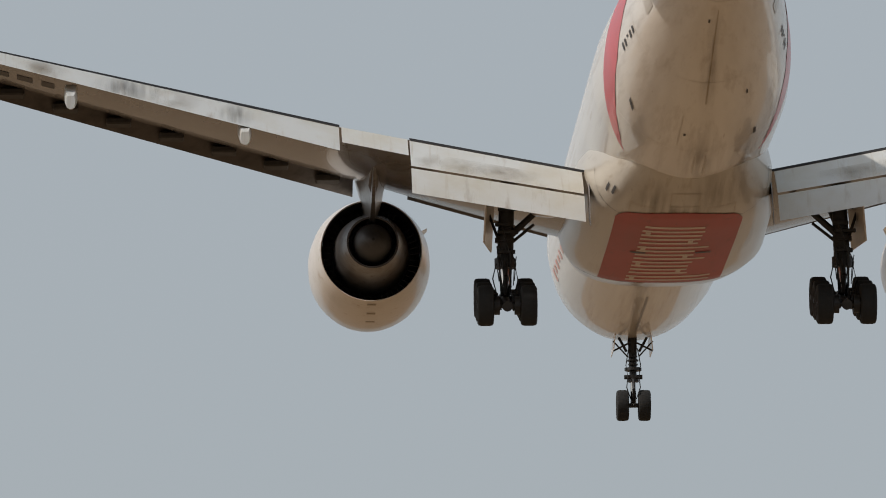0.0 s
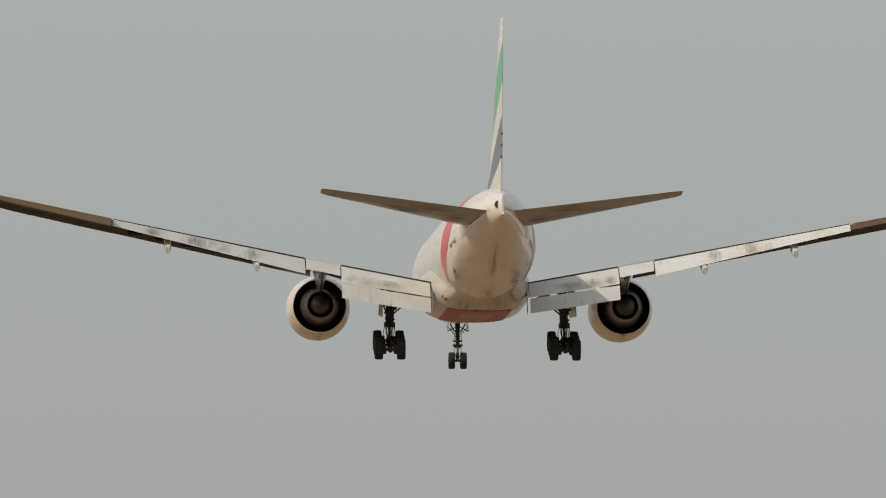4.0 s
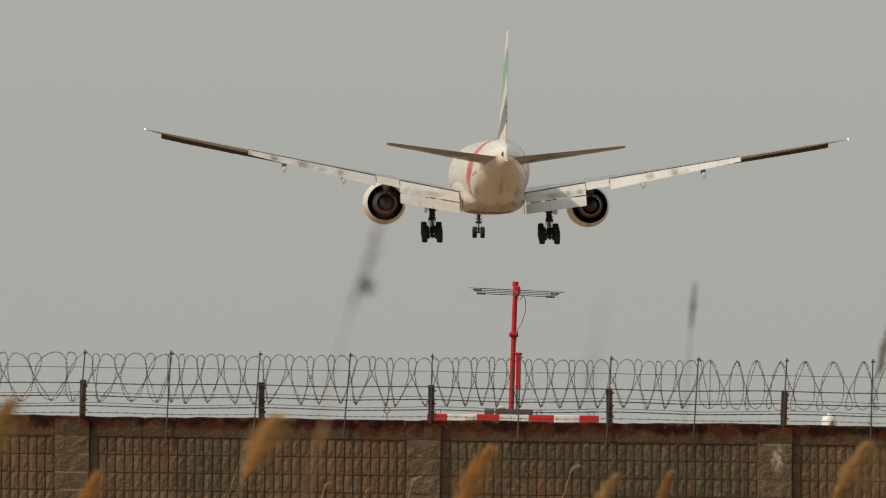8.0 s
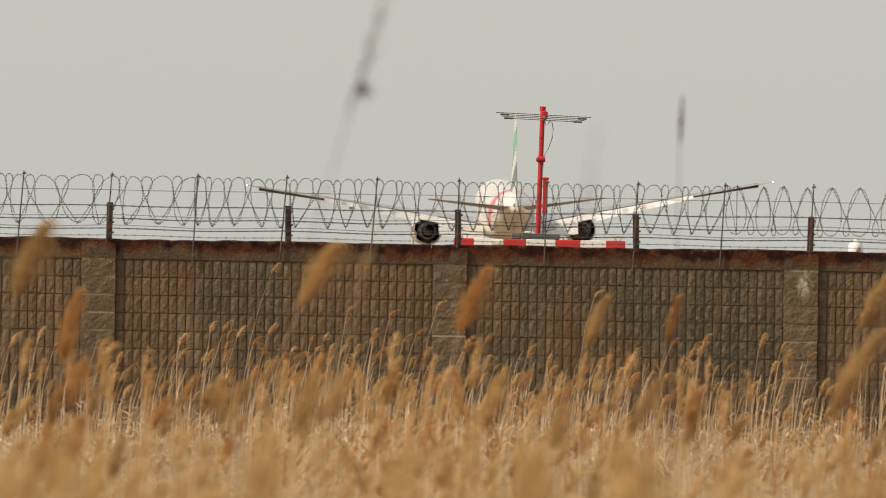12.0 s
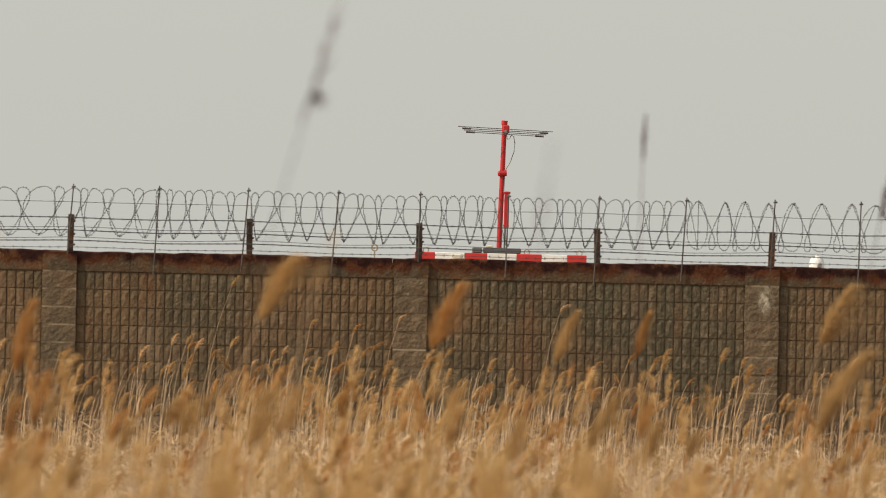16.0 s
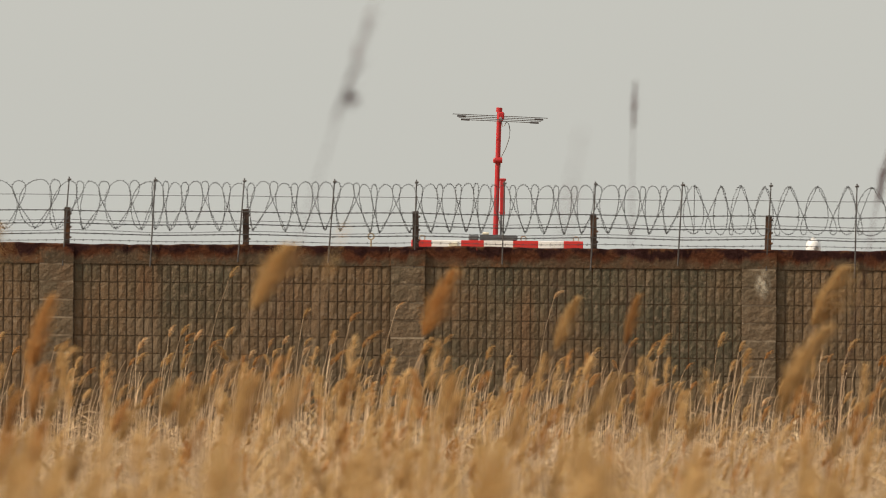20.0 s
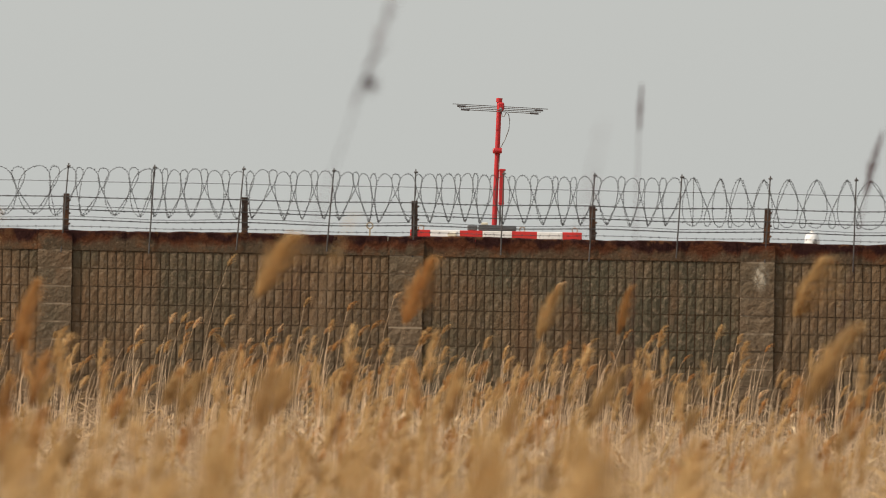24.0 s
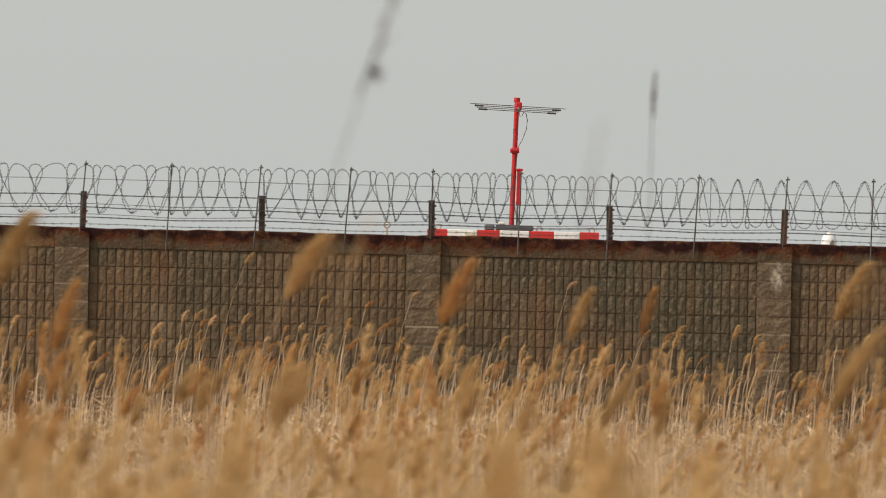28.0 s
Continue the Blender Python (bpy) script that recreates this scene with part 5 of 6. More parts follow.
    for k, (y0, xa, xb) in enumerate(rungs):
        bm = bmesh.new()
        sheet(bm, [[under(xa - 0.12 + (xb - xa + 0.3) * i / 6, y0 - 0.17 * j, 0.032) for i in range(7)] for j in range(3)])
        part("emblem_shape", bm, M_LOGO, panel, "plain cream emblem shape")
        if k % 2 == 0 and k + 1 < len(rungs):
            bm = bmesh.new()
            xe = (xa, min(xb, rungs[k + 1][2]) - 0.16)[k // 2 % 2]
            sheet(bm, [[under(xe + 0.16 * i / 2, y0 - 0.2 * j, 0.034) for i in range(3)] for j in range(5)])
            part("emblem_shape", bm, M_LOGO, panel, "plain cream emblem shape")
    for y0 in (0.9,):
        for xx in (-1.35, 0.75):
            bm = bmesh.new()
            sheet(bm, [[under(xx + 0.5 * i / 3, y0 + 0.25 * j, 0.05) for i in range(4)] for j in range(2)])
            part("drain_slot", bm, M_MARK, belly, "dark drain slot")
    for k, (xx, yy) in enumerate(((-2.55, -6.5), (-2.3, -6.85))):
        bm = bmesh.new()
        sheet(bm, [[fair(yy + 0.35 - 0.17 * j, math.pi + 0.4 + 0.062 * i / 3 + 0.13 * k - 0.014 * j, 0.015) for i in range(4)] for j in range(5)])
        part("air_slot", bm, M_MARK, belly, "dark air outlet slot")
    for y0 in (-5.1, 8.1):
        bm = bmesh.new()
        ring = [fair(y0, math.pi + math.pi * i / 40, 0.006) for i in range(41)]
        sheet(bm, [ring, [p + Vector((0, 0.035, 0)) for p in ring]])
        part("panel_gap", bm, M_DARKGAP, belly, "thin dark panel gap", smooth=False)
    r = random.Random(31)
    for k in range(4):                       # oil and dirt streaks that run aft under the body
        bm = bmesh.new()
        s, th = r.uniform(41, 52), 180 + r.gauss(0, 9)
        ln, wd3 = r.uniform(2, 4), r.uniform(0.2, 0.6)
        patch(bm, s, s + ln, th - wd3 / 2, th + wd3 / 2, 5, 1, 0.009 + 0.0002 * k)
        part("dirt_streak", bm, M_SEAM, body, "brown dirt streak", smooth=False)
    for x0, x1, y0, y1 in ((-0.2, 2.1, -10.6, -6.2), (-1.9, -0.3, -9.6, -6.0), (-1.4, 1.0, -7.6, -5.4)):      # grime blown aft of the emblem panel
        bm = bmesh.new()
        sheet(bm, [[under(x0 + (x1 - x0) * i / 8, y0 + (y1 - y0) * j / 8, 0.012 + 0.003 * (x0 < -1) + 0.006 * (x0 < -1.5)) for i in range(9)] for j in range(9)])
        part("grime_film", bm, M_GRIME, belly, "brown grime streaks", smooth=False)
    for k, (s0, s1, t0, t1) in enumerate(((40.0, 49.5, 172, 192), (49.0, 57.0, 172, 188), (38.5, 46.0, 200, 222))):
        bm = bmesh.new()
        patch(bm, s0, s1, t0, t1, 8, 6, 0.013 + 0.002 * k)
        part("grime_film", bm, M_GRIME, body, "brown grime streaks", smooth=False)
    for xa, xb, ya, yb in ((-1.75, -0.95, -6.9, -5.6), (0.7, 1.6, -7.0, -5.7), (-0.5, 0.4, -8.4, -7.2)):      # outlines of hatches in the fairing
        bm = bmesh.new()
        for (p0, p1), (q0, q1) in (((xa, ya), (xb, ya)), ((xb, ya), (xb, yb)), ((xb, yb), (xa, yb)), ((xa, yb), (xa, ya))):
            wx, wy = (0.012, 0) if p0 == q0 else (0, 0.025)
            sheet(bm, [[under(p0 + (q0 - p0) * i / 6 + e * wx, p1 + (q1 - p1) * i / 6 + e * wy, 0.01) for i in range(7)] for e in (-1, 1)])
        part("hatch_outline", bm, M_STAIN, belly, "thin hatch joint", smooth=False)
    for s in (45.4, 51.6, 57.6):  # skin seams
        bm = bmesh.new()
        patch(bm, s, s + 0.02, 95, 265, 1, 40, 0.006)
        part("skin_seam", bm, M_SEAM, body, "thin skin seam", smooth=False)
    for sd in (1, -1):                        # slots that let the tailplane tilt
        bm = bmesh.new()
        patch(bm, 55.0, 58.6, sd * 103, sd * 104.2, 6, 1, 0.014)
        part("tail_slot", bm, M_MARK, body, "dark tailplane slot")
        bm = bmesh.new()
        patch(bm, 53.4, 54.2, sd * 92, sd * 112, 2, 6, 0.011)
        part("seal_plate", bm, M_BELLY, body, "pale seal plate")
    bm = bmesh.new()
    patch(bm, 8.0, 16.0, 179.2, 180.8, 8, 1, 0.012)
    part("front_keel_strip", bm, M_TAILGREY, body, "brown-grey front keel strip", smooth=False)


def build_airliner():
    plane = thing("airliner", "white twin-engine airliner with red belly emblem, landing gear down", "aeroplane")
    build_fuselage(plane)
    for side in (-1, 1):
        build_wing(plane, side)
        build_engine(plane, side)
        build_main_gear(plane, side)
    build_nose_gear(plane)
    build_tail(plane)
    return plane


AIRLINER = build_airliner()

# ---------------------------------------------------------------- reeds
def tri_mesh(name, v, f, mat):
    me = bpy.data.meshes.new(name)
    v, f = np.asarray(v, np.float32), np.asarray(f, np.int32)
    me.vertices.add(len(v))
    me.vertices.foreach_set("co", v.ravel())
    me.loops.add(3 * len(f))
    me.loops.foreach_set("vertex_index", f.ravel())
    me.polygons.add(len(f))
    me.polygons.foreach_set("loop_start", np.arange(len(f), dtype=np.int32) * 3)
    me.update(calc_edges=True)
    me.materials.append(mat)
    return me


def blade(p, d, length, width, droop, out_v, out_f, r, segs=3, pull=(0, 0, -1)):
    """A tapering dry blade that starts at p, heads along d and droops."""
    d = d.normalized()
    side = d.cross(Vector((0, 0, 1)))
    side = (side if side.length > 0.05 else Vector((1, 0, 0))).normalized()
    side = (side + Vector((r.uniform(-0.6, 0.6), r.uniform(-0.6, 0.6), r.uniform(-0.3, 0.3)))).normalized()
    base = len(out_v)
    q = Vector(p)
    for i in range(segs + 1):
        w = width * (1 - i / segs) ** 0.8
        if i < segs:
            out_v += [tuple(q - side * w / 2), tuple(q + side * w / 2)]
        else:
            out_v.append(tuple(q))
        d = (d + Vector(pull) * (droop / segs)).normalized()
        q = q + d * length / segs
    for i in range(segs - 1):
        a = base + 2 * i
        out_f += [(a, a + 1, a + 3), (a, a + 3, a + 2)]
    a = base + 2 * (segs - 1)
    out_f.append((a, a + 1, a + 2))


def reed_shape(seed, height, lean, plume, tilts=(10, 35), strands=90, hair=0.0035, wide=0.17, fat=0.45, leaves=2, thick=0.0036, knot=0, droop=0.25):
    """Stem, plume and leaves of one reed that stands at the origin and leans to +x; the plume's middle lies at (lean * height, 0, height).
    tilts: the plume's slope from upright at its foot and its tip, in degrees; wide: half its width by its length; fat: where it is widest."""
    r = random.Random(seed)
    stem_v, stem_f, pl_v, pl_f, lf_v, lf_f = [], [], [], [], [], []
    m = 12
    axis = [Vector((0, 0, 0))]
    for i in range(m):
        a = radians(tilts[0] + (tilts[1] - tilts[0]) * ((i + 0.5) / m) ** 1.3)
        axis.append(axis[-1] + Vector((math.sin(a), 0, math.cos(a))) * plume / m)
    foot = Vector((lean * height, 0, height)) - axis[m // 2]

    def spine(t):
        q = min(max(t, 0.0), 0.999) * m
        i = int(q)
        return foot + axis[i].lerp(axis[i + 1], q - i)

    n = 8
    pts = []
    sway, slope = r.uniform(-0.03, 0.03), math.tan(radians(tilts[0]))
    for i in range(n + 1):
        t = i / n
        # a cubic that meets the plume's foot at its slope
        dx, dz = foot.x, foot.z
        pts.append(Vector(((3 * dx - slope * dz) * t * t + (slope * dz - 2 * dx) * t ** 3, sway * math.sin(3.14 * t), dz * t)))
    pts += [spine(0.25), spine(0.6)]
    for i, p in enumerate(pts):
        k = thick * (1 - 0.6 * i / (n + 2))
        for j in range(3):
            stem_v.append((p.x + k * math.cos(2.1 * j), p.y + k * math.sin(2.1 * j), p.z))
    for i in range(n + 2):
        for j in range(3):
            a, b = 3 * i + j, 3 * i + (j + 1) % 3
            stem_f += [(a, b, b + 3), (a, b + 3, a + 3)]

    def girth(t):
        return plume * wide * (max(t, 0.0) / fat) ** 0.7 if t < fat else plume * wide * max(0.0, (1.04 - t) / (1.04 - fat)) ** 0.75

    for k in range(strands):
        t0 = r.random() ** 1.1 * 0.86
        t1 = min(1.02, t0 + r.uniform(0.12, 0.3))
        a, u = r.uniform(0, 6.28), math.sqrt(r.random()) * r.uniform(0.75, 1.2)
        p0, p1 = spine(t0), spine(t1)
        side = Vector((math.cos(a), math.sin(a), 0)) * girth(0.5 * t0 + 0.5 * t1) * u
        # tips are blown over to the lee side
        p1 = p1 + side + Vector((droop, 0, -0.45 * droop)) * girth(t1) * u
        d = p1 - p0
        blade(p0 + side * 0.25, d, d.length, hair * r.uniform(0.6, 1.5), 0.15, pl_v, pl_f, r, 2, (0.6, 0, -0.5))
    for k in range(knot):                # a tight tangle at the plume's foot
        a = r.uniform(0, 6.28)
        d = Vector((0.9 + 0.6 * math.cos(a), 0.6 * math.sin(a), r.uniform(-0.6, 0.5))).normalized()
        blade(foot - Vector((0.004, 0, 0.006)), d, plume * r.uniform(0.08, 0.24), plume * 0.034, 0.5, pl_v, pl_f, r, 2)
        if k % 3 == 0:
            d = Vector((-0.35, 0, -1)) + Vector((r.uniform(-0.1, 0.1), r.uniform(-0.1, 0.1), 0))
            blade(foot, d, plume * r.uniform(0.15, 0.4), plume * 0.02, 0.0, pl_v, pl_f, r, 2)
    for k in range(leaves):
        t = r.uniform(0.25, 0.8)
        i = int(t * n)
        p = pts[i].lerp(pts[i + 1], t * n - i)
        a = r.choice((r.uniform(-0.9, 0.9), r.uniform(0, 6.28)))
        d = Vector((math.cos(a) * 0.5, math.sin(a) * 0.5, 0.85))
        blade(p, d, r.uniform(0.18, 0.38), r.uniform(0.006, 0.012), r.uniform(0.3, 1.5), lf_v, lf_f, r, 4)
    return (stem_v, stem_f), (pl_v, pl_f), (lf_v, lf_f)


def tuft_shape(seed, fine=1.0):
    """A tuft of dry leaves and broken stems, one metre tall."""
    r = random.Random(seed)
    v, f = [], []
    for k in range(14):
        a = r.uniform(0, 6.28)
        d = Vector((math.cos(a) * 0.24 + 0.08, math.sin(a) * 0.24, 1))
        blade((r.uniform(-0.14, 0.14), r.uniform(-0.14, 0.14), 0.0), d, r.uniform(0.6, 1.12), fine * r.uniform(0.006, 0.016), r.uniform(0.1, 1.3), v, f, r, 4)
    for k in range(7):                   # broken, tangled bits near the top
        a = r.uniform(0, 6.28)
        d = Vector((math.cos(a), math.sin(a), r.uniform(-0.3, 0.7)))
        blade((r.uniform(-0.18, 0.18), r.uniform(-0.18, 0.18), r.uniform(0.55, 1.0)), d, r.uniform(0.06, 0.16), fine * r.uniform(0.007, 0.016), r.uniform(0, 1.0), v, f, r, 2)
    return v, f


def scatter(shapes, places):
    """Repeat shapes (arrays of points and triangles) at rows of (shape, x, y, z, turn, scale, height scale)."""
    vs, fs, base = [], [], 0
    cache = [(np.array(v, np.float32), np.array(f, np.int32)) for v, f in shapes]
    for k, x, y, z, a, s, h in places:
        v, f = cache[k]
        c, n = math.cos(a), math.sin(a)
        w = np.empty_like(v)
        w[:, 0] = (v[:, 0] * c - v[:, 1] * n) * s + x
        w[:, 1] = (v[:, 0] * n + v[:, 1] * c) * s + y
        w[:, 2] = v[:, 2] * h + z
        vs.append(w)
        fs.append(f + base)
        base += len(v)
    return np.concatenate(vs), np.concatenate(fs)


LINE = 1.0 / 16705.0        # radians from one line of the view to the next


def height_at(drop, d):
    """Height above datum of what stands `drop` lines under the eye's level at distance d."""
    return EYE.z - drop * LINE * d


def build_reed_bed():
    r = random.Random(11)
    bed = thing("reed_bed", "dense bed of dry golden reeds and straw before the wall", "reeds", kind="stuff")
    kinds = []
    for k in range(16):                      # ten that nod over by the wall, six upright ones nearer by
        lean = r.uniform(0.01, 0.08) if k < 10 else r.uniform(0.0, 0.05)
        tilts = (r.uniform(4, 20), r.uniform(35, 85)) if k < 10 else (r.uniform(-4, 9), r.uniform(4, 32))
        slim = k < 10
        kinds.append((lean, reed_shape(100 + k, 1.0, lean, 0.15 if slim else 0.2, tilts, 150 if slim else 110, 0.006 if slim else 0.005, r.uniform(0.26, 0.4) if slim else r.uniform(0.2, 0.3), r.uniform(0.4, 0.62), 2, 0.0022, droop=0.5)))
    stems, leaves = [s for _, (s, p, l) in kinds], [l for _, (s, p, l) in kinds]
    heads = []                               # plumes about their own middle, so that tall and short reeds carry heads of one size
    for lean, (s, p, l) in kinds:
        heads.append((np.array(p[0], np.float32) - np.array((lean, 0, 1), np.float32), p[1]))
    places = []
    bands = [(88, 106, 480, 40, 210, 0.03), (64, 88, 380, 70, 220, 0.02), (66, 104, 230, -15, 120, 0.0), (36, 66, 170, 15, 130, 0.0), (38, 64, 270, 90, 250, 0.02), (22, 38, 120, 130, 300, 0.02), (13, 22, 44, 170, 350, 0.0), (8, 13, 22, 230, 400, 0.0)]
    for d0, d1, n, hi, lo, tall in bands:
        for _ in range(n):
            d = r.uniform(d0, d1)
            x = r.uniform(-1, 1) * (0.055 * d + 0.6)
            if x < -0.022 * d and d > 30 and r.random() < 0.62:       # the stand is thinner on that side
                continue
            if x > 0.018 * d and d > 36 and r.random() < 0.5:
                continue
            u = r.random() ** (0.42 if lo > 150 else 0.62)
            top = height_at(hi + (lo - hi) * u, d)
            if r.random() < tall:
                top += 0.45 * r.random()
            g = ground_z(d)
            places.append((r.randrange(10) if d > 64 else r.randrange(8, 16), x, d, g, r.uniform(-0.9, 0.9) + (math.pi if r.random() < 0.1 else 0), 1.0, top - g))
    bare = []
    for _ in range(2500):                    # broken stems that lost their heads
        d = r.uniform(86, 106)
        x, g = r.uniform(-1, 1) * (0.055 * d + 0.8), ground_z(d)
        if not -0.022 * d < x < 0.018 * d and r.random() < 0.5:
            continue
        bare.append((r.randrange(10), x, d, g, r.uniform(-1.3, 1.3), 1.0, height_at(10 + 190 * r.random() ** 0.55, d) - g))
    vs, fs = scatter(stems, [(k, x, y, z, a, h, h) for k, x, y, z, a, s, h in places + bare])
    piece("reed_stems", tri_mesh("reed_stems", vs, fs, M_REED), bed)
    vs, fs = scatter(leaves, [(k, x, y, z, a, h, h) for k, x, y, z, a, s, h in places])
    piece("reed_leaves", tri_mesh("reed_leaves", vs, fs, M_LEAF), bed)
    tops = []
    for k, x, y, z, a, s, h in places:
        off, q = kinds[k][0] * h, r.uniform(0.75, 1.25)
        tops.append((k, x + math.cos(a) * off, y + math.sin(a) * off, z + h, a, q, q))
    brown = [p for i, p in enumerate(tops) if i % 4 == 0 and p[2] > 30]
    for rows, mat in (([p for p in tops if p not in brown], M_PLUME), (brown, M_RUSTPLUME)):
        vs, fs = scatter(heads, rows)
        piece("reed_plumes", tri_mesh("reed_plumes", vs, fs, mat), bed)

    straw = thing("straw_tufts", "matted dry straw and broken reed leaves", "straw", kind="stuff")
    tufts = [tuft_shape(300 + k) for k in range(7)]
    places, far = [], []
    for d0, d1, n, hi, lo in ((88, 106, 1000, 112, 165), (88, 106, 3600, 148, 240), (62, 88, 2300, 165, 255), (38, 62, 800, 222, 300), (22, 38, 260, 250, 330), (9, 22, 110, 280, 400)):
        for _ in range(n):
            d = r.uniform(d0, d1)
            x = r.uniform(-1, 1) * (0.055 * d + 1.0)
            g = ground_z(d)
            top = height_at(r.uniform(hi, lo), d)
            (far if d > 62 else places).append((r.randrange(7), x, d, g, r.uniform(0, 6.28), 1.2, max(top - g, 0.25)))
    # a thinner stand on either side
    for _ in range(1500):
        d = r.uniform(-10, 106)
        x = r.choice((-1, 1)) * (0.055 * max(d, 0) + r.uniform(1.0, 30))
        places.append((r.randrange(7), x, d, ground_z(d), r.uniform(0, 6.28), 2.2, r.uniform(0.8, 1.25)))
    vs, fs = scatter(tufts, places)
    fv, ff = scatter(tufts, far)
    piece("matted_straw", tri_mesh("matted_straw", fv, ff, M_STRAW), straw)
    piece("straw_blades", tri_mesh("straw_blades", vs, fs, M_LEAF), straw)
    # curled leaf tips in clusters atop the far straw, pale colour standing for glints
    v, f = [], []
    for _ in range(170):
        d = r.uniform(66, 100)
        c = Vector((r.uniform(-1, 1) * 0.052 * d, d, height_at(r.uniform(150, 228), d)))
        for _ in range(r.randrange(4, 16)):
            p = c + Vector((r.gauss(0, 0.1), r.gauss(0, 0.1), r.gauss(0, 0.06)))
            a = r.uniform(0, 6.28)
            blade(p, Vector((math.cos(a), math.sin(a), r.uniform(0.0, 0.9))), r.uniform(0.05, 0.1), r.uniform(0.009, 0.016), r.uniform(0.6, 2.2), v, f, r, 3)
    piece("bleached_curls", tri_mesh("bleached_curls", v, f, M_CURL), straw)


def build_reed(label, at, shape, stem_mat, plume_mat, group="reeds over the bed"):
    s, p, l = shape
    reed = thing("reed", label, "reed", at=at, group=group)
    piece("stem", tri_mesh("stem", *s, stem_mat), reed)
    piece("plume", tri_mesh("plume", *p, plume_mat), reed)
    if l[0]:
        piece("leaves", tri_mesh("leaves", *l, M_LEAF), reed)
    return reed


SWAYING = []


def single_reed(k, x, d, top, lean, plume, tilts, wide, fat, strands, sway, dark=False, dip=((0, 0),), **more):
    """One reed: its head's place across, distance and height, how it leans, its plume, its sway by (seconds, degrees), and how far it nods
    away from the eye, by (seconds, lines that its head sinks)."""
    g = ground_z(d)
    h = top - g
    base = (x - lean * h, d, g)
    label = "purple-brown reed with a thin plume, high above the others" if dark else "tall golden reed with a full drooping plume"
    shape = reed_shape(500 + k, h, lean, plume, tilts, strands, wide=wide, fat=fat, leaves=0 if dark or strands < 60 else 2, **more)
    reed = build_reed(label, pose(*base), shape, M_PLUMEDARK if dark else M_REED, M_PLUMEDARK if dark else M_RUSTPLUME if k in (4, 8, 10, 17, 20, 23, 25) else M_PLUME)
    rows = [(0.0, sway[0][1])] + sway + ([(28.0, sway[-1][1])] if sway[-1][0] < 28 else [])
    sunk = np.interp([t for t, a in rows], [t for t, v in dip], [v for t, v in dip])
    SWAYING.append((reed, base, [(t, a, -math.degrees(math.acos(1 - v * LINE * d / h))) for (t, a), v in zip(rows, sunk)]))


